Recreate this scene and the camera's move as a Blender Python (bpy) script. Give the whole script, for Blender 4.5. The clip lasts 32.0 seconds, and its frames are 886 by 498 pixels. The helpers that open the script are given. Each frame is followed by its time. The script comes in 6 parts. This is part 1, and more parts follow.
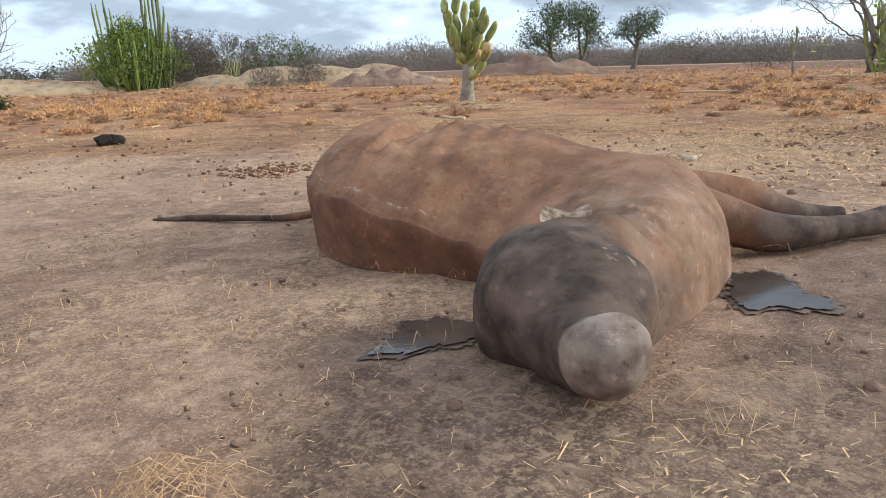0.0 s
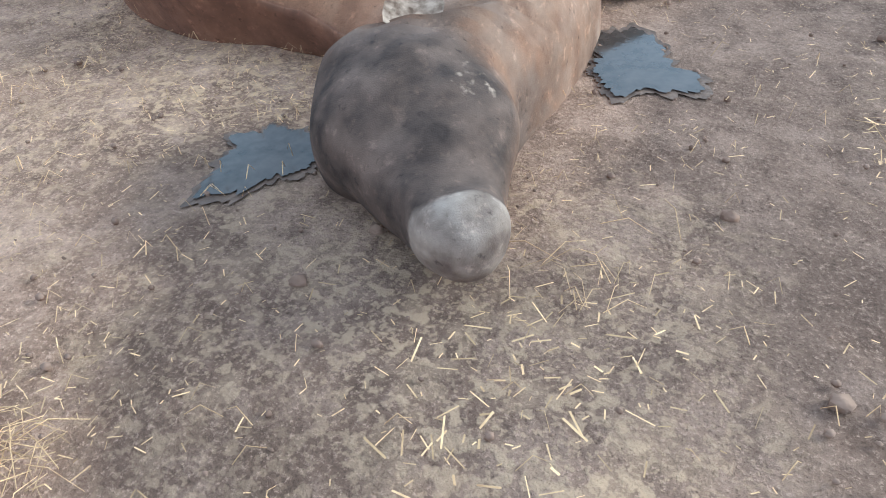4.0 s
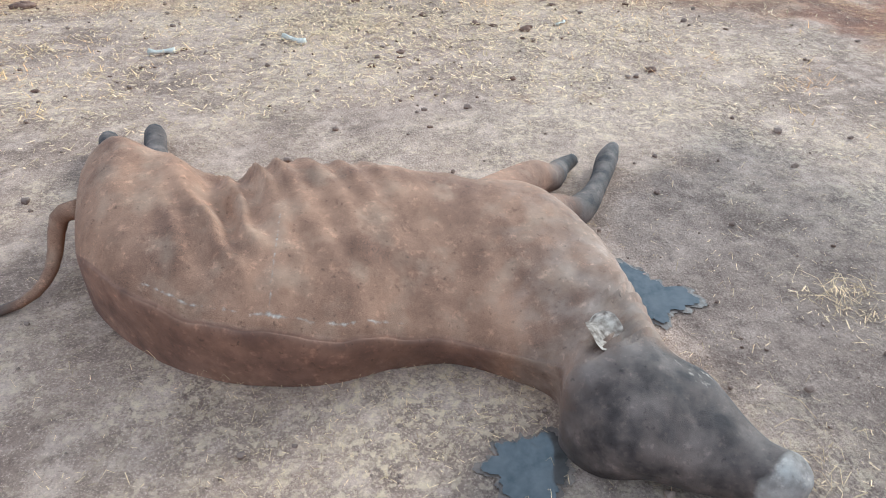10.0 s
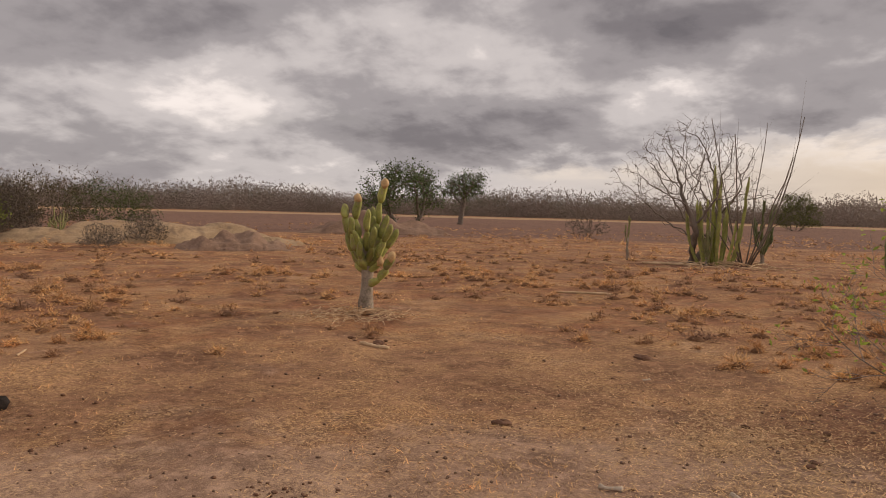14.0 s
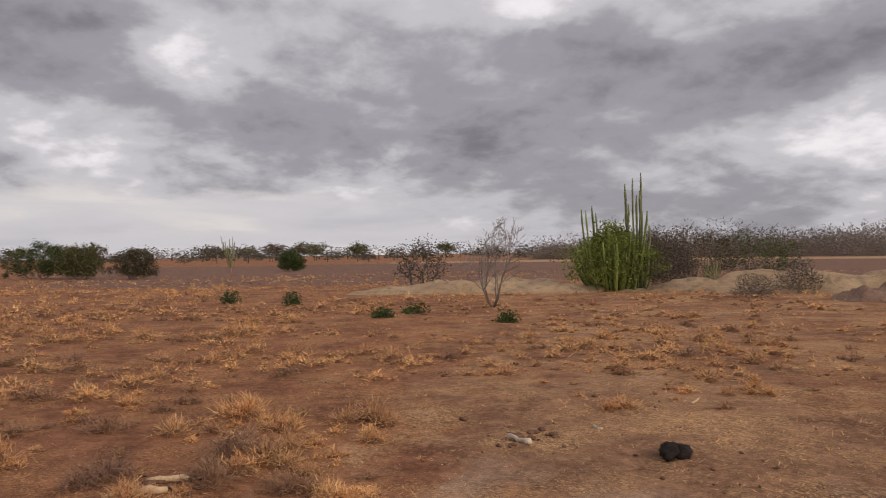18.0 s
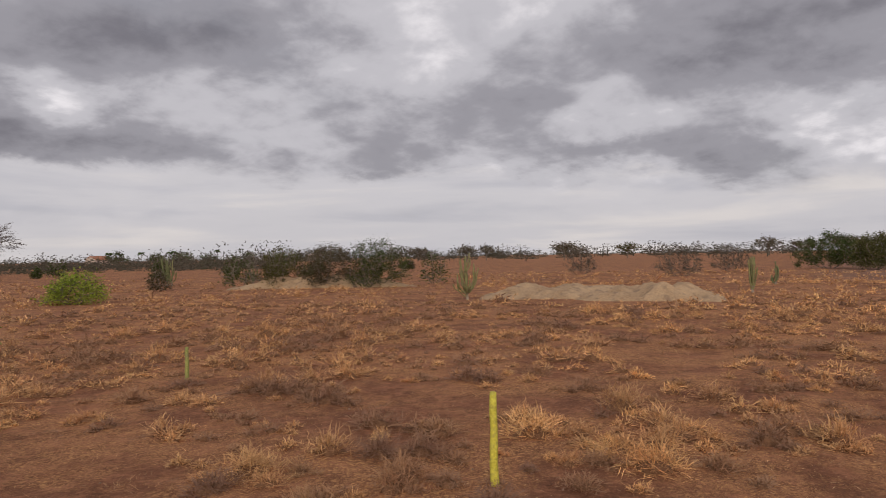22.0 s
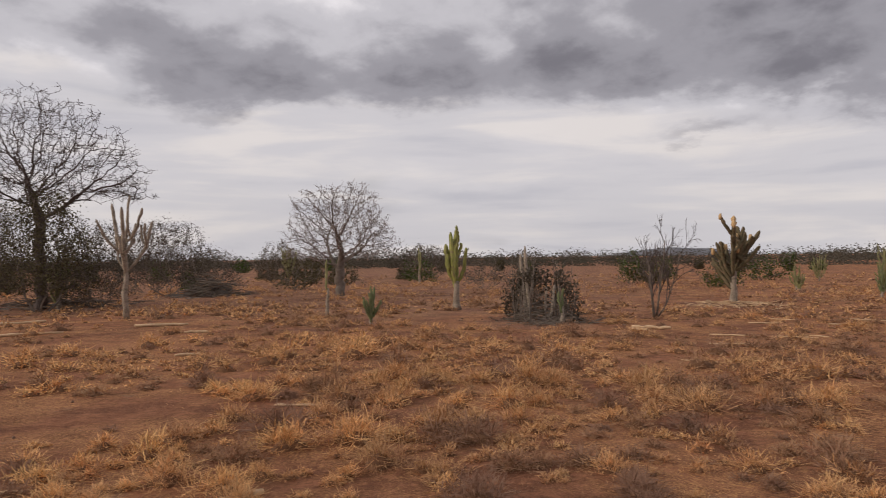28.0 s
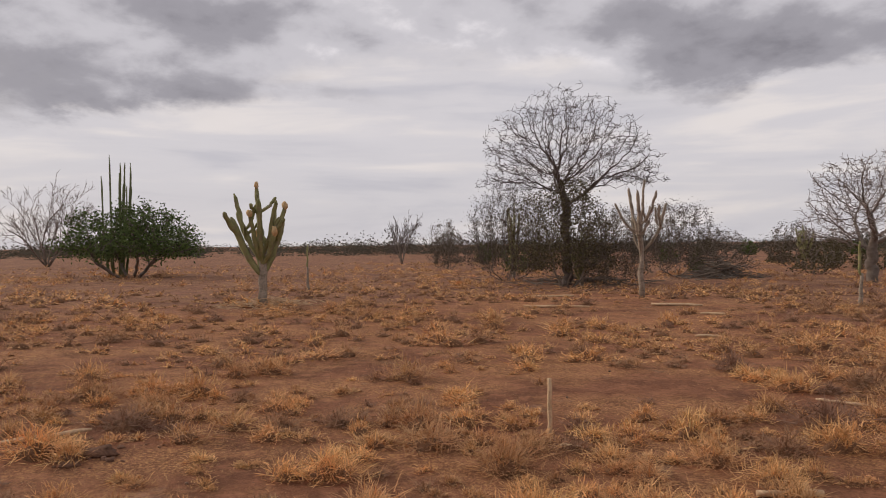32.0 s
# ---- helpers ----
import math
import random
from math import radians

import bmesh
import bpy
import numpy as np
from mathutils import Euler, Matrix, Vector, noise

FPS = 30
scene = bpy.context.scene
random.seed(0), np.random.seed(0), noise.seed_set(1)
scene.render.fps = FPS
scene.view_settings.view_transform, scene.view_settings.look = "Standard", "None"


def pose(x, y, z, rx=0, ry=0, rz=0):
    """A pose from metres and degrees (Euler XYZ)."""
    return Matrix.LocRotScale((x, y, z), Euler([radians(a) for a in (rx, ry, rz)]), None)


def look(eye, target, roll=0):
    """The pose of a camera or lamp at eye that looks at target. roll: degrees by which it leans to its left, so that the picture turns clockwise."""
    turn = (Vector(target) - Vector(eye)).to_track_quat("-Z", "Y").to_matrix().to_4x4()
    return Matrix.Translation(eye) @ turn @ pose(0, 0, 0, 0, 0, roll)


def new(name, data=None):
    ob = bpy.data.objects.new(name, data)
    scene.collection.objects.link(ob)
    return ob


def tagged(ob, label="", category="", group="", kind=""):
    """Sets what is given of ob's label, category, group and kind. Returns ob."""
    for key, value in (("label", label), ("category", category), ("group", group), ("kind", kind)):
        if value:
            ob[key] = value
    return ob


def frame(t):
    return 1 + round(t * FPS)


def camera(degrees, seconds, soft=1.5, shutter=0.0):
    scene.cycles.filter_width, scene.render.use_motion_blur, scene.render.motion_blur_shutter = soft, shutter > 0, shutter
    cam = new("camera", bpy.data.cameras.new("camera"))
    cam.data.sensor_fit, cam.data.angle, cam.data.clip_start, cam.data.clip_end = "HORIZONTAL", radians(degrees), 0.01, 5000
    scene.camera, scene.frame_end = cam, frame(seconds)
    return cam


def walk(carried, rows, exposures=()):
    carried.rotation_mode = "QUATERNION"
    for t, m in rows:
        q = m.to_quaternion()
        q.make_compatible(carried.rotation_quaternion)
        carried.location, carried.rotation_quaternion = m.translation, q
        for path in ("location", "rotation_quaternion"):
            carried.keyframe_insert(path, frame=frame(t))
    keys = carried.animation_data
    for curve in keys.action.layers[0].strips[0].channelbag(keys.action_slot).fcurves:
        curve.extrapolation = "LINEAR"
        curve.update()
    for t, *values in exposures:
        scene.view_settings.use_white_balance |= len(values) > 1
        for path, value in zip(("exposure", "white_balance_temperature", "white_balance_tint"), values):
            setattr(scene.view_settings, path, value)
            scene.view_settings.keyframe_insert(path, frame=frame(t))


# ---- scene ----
cam = camera(62.66, 32.0, soft=0.9, shutter=0.15)
PATH = [
    (0, (1.854, 0.269, 0.551), (-0.541, 3.324, -0.413), -1.59),
    (0.5, (1.847, 0.285, 0.538), (-0.526, 3.377, -0.357), -1.31),
    (1, (1.852, 0.300, 0.536), (-0.470, 3.440, -0.328), -0.94),
    (1.5, (1.858, 0.308, 0.541), (-0.400, 3.485, -0.356), -0.67),
    (2, (1.862, 0.313, 0.542), (-0.321, 3.517, -0.442), -0.32),
    (2.5, (1.858, 0.322, 0.534), (-0.239, 3.527, -0.619), -0.25),
    (3, (1.864, 0.363, 0.582), (-0.089, 3.413, -1.117), -0.15),
    (3.5, (1.835, 0.440, 0.713), (0.104, 3.266, -1.528), -0.45),
    (5.5, (1.304, 0.723, 0.777), (1.242, 3.378, -2.214), -1.92),
    (6, (1.188, 0.712, 0.822), (1.452, 3.513, -2.022), -1.59),
    (6.5, (1.085, 0.638, 0.872), (1.630, 3.615, -1.743), -0.85),
    (7, (0.967, 0.567, 0.941), (1.635, 3.600, -1.579), -0.26),
    (7.5, (0.825, 0.505, 0.993), (1.528, 3.579, -1.469), -0.34),
    (8, (0.675, 0.448, 1.061), (1.422, 3.512, -1.400), -0.25),
    (8.5, (0.604, 0.387, 1.145), (1.369, 3.416, -1.353), 0.45),
    (9, (0.593, 0.364, 1.239), (1.363, 3.376, -1.279), 1.33),
    (9.5, (0.586, 0.350, 1.300), (1.306, 3.441, -1.135), 1.98),
    (10, (0.564, 0.329, 1.347), (1.116, 3.606, -0.879), 2.16),
    (10.5, (0.556, 0.303, 1.393), (0.835, 3.801, -0.528), 2.10),
    (11, (0.549, 0.288, 1.446), (0.514, 3.983, -0.087), 2.08),
    (11.5, (0.539, 0.273, 1.486), (0.254, 4.091, 0.328), 2.14),
    (12, (0.514, 0.260, 1.523), (-0.025, 4.134, 0.687), 1.88),
    (12.5, (0.483, 0.248, 1.543), (-0.351, 4.108, 0.907), 1.77),
    (13, (0.454, 0.217, 1.569), (-0.672, 4.026, 1.098), 1.54),
    (13.5, (0.421, 0.212, 1.581), (-0.957, 3.953, 1.257), 1.59),
    (14, (0.401, 0.172, 1.593), (-1.206, 3.829, 1.371), 1.45),
    (14.5, (0.375, 0.166, 1.592), (-1.543, 3.673, 1.442), 0.97),
    (15, (0.329, 0.132, 1.590), (-2.007, 3.377, 1.482), 0.39),
    (15.5, (0.273, 0.111, 1.588), (-2.466, 3.025, 1.506), -0.03),
    (17.5, (-0.076, 0.225, 1.593), (-3.701, 1.916, 1.584), 0.13),
    (18, (-0.049, 0.240, 1.608), (-3.841, 1.512, 1.634), -0.81),
    (18.5, (-0.042, 0.231, 1.610), (-3.959, 1.043, 1.666), -1.17),
    (19, (-0.038, 0.204, 1.610), (-4.024, 0.529, 1.681), -1.11),
    (19.5, (-0.038, 0.172, 1.608), (-4.033, -0.005, 1.664), -0.80),
    (20, (-0.124, 0.119, 1.582), (-4.064, -0.569, 1.611), -0.95),
    (20.5, (-0.097, 0.030, 1.587), (-3.907, -1.189, 1.611), -1.30),
    (21, (-0.079, -0.058, 1.586), (-3.691, -1.776, 1.612), -1.29),
    (21.5, (-0.110, -0.163, 1.557), (-3.494, -2.295, 1.592), -1.11),
    (22, (-0.099, -0.197, 1.560), (-3.247, -2.664, 1.598), -0.96),
    (22.5, (-0.083, -0.227, 1.555), (-2.985, -2.980, 1.594), -0.80),
    (23, (-0.053, -0.259, 1.553), (-2.692, -3.264, 1.585), -0.64),
    (23.5, (-0.050, -0.299, 1.539), (-2.406, -3.531, 1.565), -0.72),
    (24, (-0.065, -0.338, 1.512), (-2.107, -3.777, 1.531), -0.73),
    (24.5, (-0.071, -0.434, 1.511), (-1.766, -4.057, 1.521), -0.84),
    (26.5, (0.154, -0.121, 1.611), (0.216, -4.120, 1.610), -2.11),
    (27, (0.137, -0.166, 1.594), (0.670, -4.130, 1.594), -1.61),
    (27.5, (0.120, -0.220, 1.591), (1.199, -4.072, 1.603), -0.89),
    (28, (0.175, -0.294, 1.580), (1.807, -3.946, 1.627), -0.67),
    (28.5, (0.209, -0.323, 1.578), (2.286, -3.741, 1.666), -0.65),
    (29, (0.216, -0.287, 1.589), (2.572, -3.518, 1.687), -0.64),
    (29.5, (0.245, -0.260, 1.590), (2.795, -3.342, 1.664), -0.86),
    (30, (0.275, -0.256, 1.584), (3.013, -3.173, 1.628), -0.94),
    (30.5, (0.309, -0.249, 1.576), (3.265, -2.944, 1.597), -0.91),
    (31, (0.356, -0.225, 1.576), (3.535, -2.652, 1.577), -0.85),
    (31.5, (0.395, -0.181, 1.573), (3.775, -2.320, 1.561), -0.73),
    (32, (0.442, -0.140, 1.576), (3.977, -2.011, 1.551), -0.62),
]
EXPOSURES = [
    (0.0, 1.05, 5300, -2), (0.6, 0.88, 7000, 11), (2.5, 0.95, 7200, 11), (3.0, 1.2, 5500, 2), (3.5, 1.4, 4700, -6),
    (6.0, 1.68, 4430, -10), (9.0, 1.63, 4400, -10), (10.5, 1.58, 4250, -12), (11.2, 1.42, 4080, -14), (11.7, 1.2, 4650, -8), (12.0, 0.84, 5100, -4), (12.5, 0.5, 7000, 10),
    (13.0, 0.28, 8200, 18), (14.0, 0.14, 7200, 16), (15.5, 0.1, 6600, 14), (17.5, 0.1, 6500, 14), (19.0, 0.07, 6500, 15), (24.0, 0.04, 6450, 14), (32.0, 0.14, 6500, 15),
]
walk(cam, [(t, look(eye, target, roll)) for t, eye, target, roll in PATH], EXPOSURES)

# ---- sky and sun ----
SUN_AZ, SUN_EL = radians(52), radians(11)  # clockwise from +y


# banks of cloud (dense > 0) and breaks in the deck (dense < 0): heading, height, half width, half height in degrees, density
BANKS_AHEAD = [
    (40.5, 12.8, 5.8, 2.2, 0.5), (25.0, 5.9, 8.9, 1.8, 0.7), (14.5, 5.6, 5.3, 1.8, 0.7), (8.4, 11.6, 5.8, 3.6, 0.55), (-1.1, 14.2, 10.7, 2.4, 0.7), (-4.1, 9.1, 5.3, 1.6, 0.5),
    (-1.5, 6.2, 4.4, 1.2, 0.7), (31.2, 10.5, 4.9, 2.7, -0.15), (50.0, 8.0, 18.0, 6.0, 0.12), (4.9, 8.9, 2.7, 1.0, -0.7), (-3.3, 3.8, 8.0, 1.3, -0.7)]
BANKS_WEST = [
    (84.6, 11.3, 11.6, 2.4, 0.6), (70.6, 8.6, 14.7, 1.8, 0.75), (63.9, 15.4, 11.6, 2.9, 0.45), (45.7, 14.9, 8.9, 3.1, 0.35), (102.0, 15.0, 7.0, 4.7, 0.75), (55.5, 4.5, 11.1, 2.7, 0.3),
    (91.1, 15.2, 4.0, 2.7, -0.65), (64.7, 18.3, 5.3, 1.2, -0.6), (51.9, 16.1, 2.7, 1.8, -0.5), (41.6, 6.1, 4.9, 3.6, -0.4), (112.2, 7.9, 9.3, 1.4, 0.6), (132.0, 8.5, 9.8, 2.0, 0.35), (100.2, 9.4, 4.0, 2.2, -0.6), (116.5, 9.7, 3.6, 1.1, -0.35)]
BANKS_SOUTH = [
    (175.0, 15.8, 8.6, 2.9, 1.0), (146.2, 15.5, 11.6, 3.1, 0.7), (163.7, 9.5, 6.2, 1.9, 0.55), (153.8, 7.9, 5.8, 1.6, 0.5), (120.1, 11.4, 5.3, 2.2, 0.5), (164.9, 15.2, 2.0, 1.8, -0.7),
    (156.0, 11.3, 2.9, 1.6, -0.6), (132.0, 15.0, 5.8, 2.6, -0.55), (177.8, 12.3, 6.7, 1.6, 0.9), (186.1, 15.2, 3.1, 2.4, 0.6), (205.1, 13.4, 5.8, 2.0, 0.6), (194.0, 15.7, 3.1, 1.4, 0.6), (184.5, 8.3, 6.7, 0.8, 0.45), (191.0, 13.2, 2.7, 1.0, 0.5)]
BANKS_EAST = [
    (261.4, 11.1, 6.2, 2.2, 0.5), (270.3, 11.2, 6.2, 2.4, 0.45), (256.4, 16.2, 4.0, 2.0, 0.45), (261.7, 16.9, 4.0, 1.2, 0.5), (249.2, 11.1, 5.3, 1.0, 0.4), (226.9, 15.8, 6.2, 1.8, 0.7),
    (224.1, 12.7, 4.2, 1.2, 0.65), (223.3, 10.2, 3.3, 1.2, 0.6), (216.8, 14.4, 4.4, 1.4, 0.5), (215.8, 2.6, 6.2, 1.6, 0.4)]
CLOUD_BANKS = BANKS_AHEAD + BANKS_WEST + BANKS_SOUTH + BANKS_EAST


def make_world():
    w = bpy.data.worlds.new("sky")
    scene.world = w
    w.use_nodes = True
    nt = w.node_tree
    nt.nodes.clear()
    N, K = nt.nodes.new, nt.links.new
    out, mix = N("ShaderNodeOutputWorld"), N("ShaderNodeMixShader")
    clear, cloud = N("ShaderNodeBackground"), N("ShaderNodeBackground")
    sky = N("ShaderNodeTexSky")
    sky.sky_type, sky.sun_disc, sky.sun_elevation, sky.sun_rotation = "NISHITA", False, SUN_EL, SUN_AZ
    sky.air_density, sky.dust_density = 1.0, 3.0
    clear.inputs[1].default_value = 0.055
    K(sky.outputs[0], clear.inputs[0])
    tc, sep = N("ShaderNodeTexCoord"), N("ShaderNodeSeparateXYZ")
    K(tc.outputs["Generated"], sep.inputs[0])

    def calc(op, a, b=None, clamp=False):
        n = N("ShaderNodeMath")
        n.operation, n.use_clamp = op, clamp
        for k, v in enumerate((a, b)):
            if v is None:
                continue
            if isinstance(v, (int, float)):
                n.inputs[k].default_value = v
            else:
                K(v, n.inputs[k])
        return n.outputs[0]

    def trig(op, value, second=None):
        n = N("ShaderNodeMath")
        n.operation = op
        K(value, n.inputs[0])
        if second is not None:
            K(second, n.inputs[1])
        return n.outputs[0]

    def madd(value, by, plus):
        n = N("ShaderNodeMath")
        n.operation = "MULTIPLY_ADD"
        for k, v in enumerate((value, by, plus)):
            if isinstance(v, (int, float)):
                n.inputs[k].default_value = v
            else:
                K(v, n.inputs[k])
        return n.outputs[0]

    up = calc("MAXIMUM", sep.outputs[2], 0.0)
    deep = calc("ADD", up, 0.32)
    comb = N("ShaderNodeCombineXYZ")
    K(calc("DIVIDE", sep.outputs[0], deep), comb.inputs[0])
    K(calc("DIVIDE", sep.outputs[1], deep), comb.inputs[1])
    # heading in degrees, leftwards from +y, from -55 to 305; height over the horizon in degrees
    west = calc("MULTIPLY", sep.outputs[0], -1.0)
    wrap = N("ShaderNodeMath")
    wrap.operation = "WRAP"
    K(calc("MULTIPLY", trig("ARCTAN2", west, sep.outputs[1]), 180 / math.pi), wrap.inputs[0])
    wrap.inputs[1].default_value, wrap.inputs[2].default_value = 305.0, -55.0
    head, rise = wrap.outputs[0], calc("MULTIPLY", trig("ARCSINE", sep.outputs[2]), 180 / math.pi)

    def fbm(scale, detail, rough, dist, seed, at=None):
        n = N("ShaderNodeTexNoise")
        n.noise_dimensions = "4D"
        n.inputs["W"].default_value = seed
        n.inputs["Scale"].default_value, n.inputs["Detail"].default_value = scale, detail
        n.inputs["Roughness"].default_value, n.inputs["Distortion"].default_value = rough, dist
        K(at or comb.outputs[0], n.inputs["Vector"])
        return n.outputs[0]

    def ramp(value, *stops, ease=True):
        n = N("ShaderNodeValToRGB")
        n.color_ramp.interpolation = "EASE" if ease else "LINEAR"
        while len(n.color_ramp.elements) < len(stops):
            n.color_ramp.elements.new(0.5)
        for e, (at, c) in zip(n.color_ramp.elements, stops):
            e.position, e.color = at, (*c, 1) if isinstance(c, tuple) else (c, c, c, 1)
        K(value, n.inputs[0])
        return n.outputs[0]

    # ragged outlines: the places of the banks are stirred at two scales
    stir, stir_up = fbm(2.0, 6.0, 0.62, 0.2, 3.1), fbm(2.3, 6.0, 0.62, 0.2, 11.4)
    head_r, rise_r = madd(calc("SUBTRACT", stir, 0.5), 17.0, head), madd(calc("SUBTRACT", stir_up, 0.5), 8.0, rise)
    banks = None
    for at, high, wide, tall, dense in CLOUD_BANKS:
        u, v = madd(head_r, 1 / wide, -at / wide), madd(rise_r, 1 / tall, -high / tall)
        near = trig("EXPONENT", calc("MULTIPLY", madd(u, u, calc("MULTIPLY", v, v)), -0.75))
        banks = madd(near, dense, banks if banks is not None else 0.0)
    large, fine = fbm(1.7, 7.0, 0.52, 0.2, 3.1), fbm(6.5, 6.0, 0.55, 0.2, 8.4)
    texture = calc("ADD", calc("MULTIPLY", calc("SUBTRACT", large, 0.5), 1.25), calc("MULTIPLY", calc("SUBTRACT", fine, 0.5), 0.75))
    body = calc("ADD", 0.335, calc("ADD", calc("MULTIPLY", banks, 0.5), texture))
    tone = ramp(body, (0.05, (0.92, 0.90, 0.90)), (0.30, (0.58, 0.575, 0.595)), (0.58, (0.345, 0.34, 0.365)), (0.88, (0.205, 0.20, 0.222)), (1.0, (0.155, 0.152, 0.172)))
    # below the ragged edge of the deck lies a higher, paler layer in thin streaks; its edge stands at another height on each side
    turn = calc("MULTIPLY", calc("ADD", head, 55.0), 1 / 360)
    edge = calc("MULTIPLY", ramp(turn, *[((at + 55) / 360, high / 20) for at, high in ((-55, 5.0), (-5, 4.2), (14, 3.0), (26, 0.6), (64, 0.4), (76, 4.2), (108, 5.4), (150, 7.5), (186, 10.5), (215, 13.0), (244, 14.5), (272, 10.0))], ease=False), 20.0)
    gap = calc("SUBTRACT", calc("ADD", madd(calc("SUBTRACT", stir_up, 0.5), 7.0, rise), calc("MULTIPLY", calc("MAXIMUM", banks, 0.0), 5.5)), edge)
    pale = N("ShaderNodeMix")
    pale.data_type = "RGBA"
    K(ramp(calc("ADD", calc("MULTIPLY", gap, 0.1), 0.5), (0.42, 0.95), (0.68, 0.0)), pale.inputs[0])
    K(tone, pale.inputs[6])
    thin = N("ShaderNodeVectorMath")
    thin.operation = "MULTIPLY"
    K(tc.outputs["Generated"], thin.inputs[0])
    thin.inputs[1].default_value = (2.2, 2.2, 17.0)
    streak = fbm(1.6, 6.0, 0.5, 0.4, 0.0, thin.outputs[0])
    high_layer = ramp(streak, (0.30, (0.55, 0.55, 0.58)), (0.48, (0.65, 0.64, 0.65)), (0.66, (0.78, 0.745, 0.71)))
    glow = N("ShaderNodeMix")
    glow.data_type = "RGBA"
    K(ramp(turn, (0.05, 0.9), (0.22, 0.0)), glow.inputs[0])
    K(high_layer, glow.inputs[6])
    glow.inputs[7].default_value = (0.82, 0.66, 0.43, 1)
    K(glow.outputs[2], pale.inputs[7])
    K(pale.outputs[2], cloud.inputs[0])
    cloud.inputs[1].default_value = 0.9
    cover = calc("SUBTRACT", ramp(fbm(1.3, 4.0, 0.55, 0.2, 1.7), (0.22, 0.75), (0.42, 0.98)), ramp(up, (0.015, 0.06), (0.16, 0.0)), True)
    K(cover, mix.inputs[0])
    K(clear.outputs[0], mix.inputs[1])
    K(cloud.outputs[0], mix.inputs[2])
    K(mix.outputs[0], out.inputs[0])


make_world()
sun = new("sun", bpy.data.lights.new("sun", "SUN"))
sun.data.energy, sun.data.angle, sun.data.color = 1.5, radians(22), (1.0, 0.88, 0.72)
sun.matrix_world = look((60 * math.sin(SUN_AZ), 60 * math.cos(SUN_AZ), 60 * math.tan(SUN_EL + 0.25)), (0, 0, 0))


# ---- materials ----
def material(name, dark, light, scale=6.0, rough=0.9, bump=0.3, fine=60.0, third=None, amount=0.35, island=0.0, each=0.0, stretch=(1, 1, 1), depth=0.01):
    m = bpy.data.materials.new(name)
    m.use_nodes = True
    nt = m.node_tree
    N, K = nt.nodes.new, nt.links.new
    p = nt.nodes["Principled BSDF"]
    p.inputs["Roughness"].default_value = rough
    p.inputs["Specular IOR Level"].default_value = 0.25
    tc, mp = N("ShaderNodeTexCoord"), N("ShaderNodeMapping")
    mp.inputs["Scale"].default_value = stretch
    K(tc.outputs["Object"], mp.inputs[0])

    def noisy(s, detail=4.0):
        n = N("ShaderNodeTexNoise")
        n.inputs["Scale"].default_value, n.inputs["Detail"].default_value = s, detail
        K(mp.outputs[0], n.inputs["Vector"])
        return n.outputs[0]

    def blend(fac, a, b):
        n = N("ShaderNodeMix")
        n.data_type = "RGBA"
        for k, v in ((0, fac), (6, a), (7, b)):
            if isinstance(v, (tuple, float)):
                n.inputs[k].default_value = (*v, 1) if isinstance(v, tuple) else v
            else:
                K(v, n.inputs[k])
        return n.outputs[2]

    def span(value, lo, hi):
        n = N("ShaderNodeMapRange")
        n.inputs[1].default_value, n.inputs[2].default_value = lo, hi
        K(value, n.inputs[0])
        return n.outputs[0]

    col = blend(span(noisy(scale), 0.35, 0.65), dark, light)
    grain = noisy(fine, 3.0)
    col = blend(span(grain, 0.3, 0.75), col, blend(0.5, col, tuple(min(1.0, 1.7 * c) for c in light)))
    if third:
        n = N("ShaderNodeMath")
        n.operation = "MULTIPLY"
        K(span(noisy(scale * 2.7, 5.0), 0.5, 0.68), n.inputs[0])
        n.inputs[1].default_value = amount
        col = blend(n.outputs[0], col, third)
    for share, node, socket in ((island, "ShaderNodeNewGeometry", "Random Per Island"), (each, "ShaderNodeObjectInfo", "Random")):
        if share:
            hs, rnd = N("ShaderNodeHueSaturation"), N(node)
            K(span(rnd.outputs[socket], -share, 1.0), hs.inputs["Value"])
            hs.inputs["Value"].default_value = 1.0
            mr = N("ShaderNodeMapRange")
            mr.inputs[3].default_value, mr.inputs[4].default_value = 1.0 - share, 1.0 + share
            K(rnd.outputs[socket], mr.inputs[0])
            K(mr.outputs[0], hs.inputs["Value"])
            K(col, hs.inputs["Color"])
            col = hs.outputs[0]
    K(col, p.inputs["Base Color"])
    if bump:
        b = N("ShaderNodeBump")
        b.inputs["Strength"].default_value, b.inputs["Distance"].default_value = bump, depth
        K(grain, b.inputs["Height"])
        K(b.outputs[0], p.inputs["Normal"])
    return m


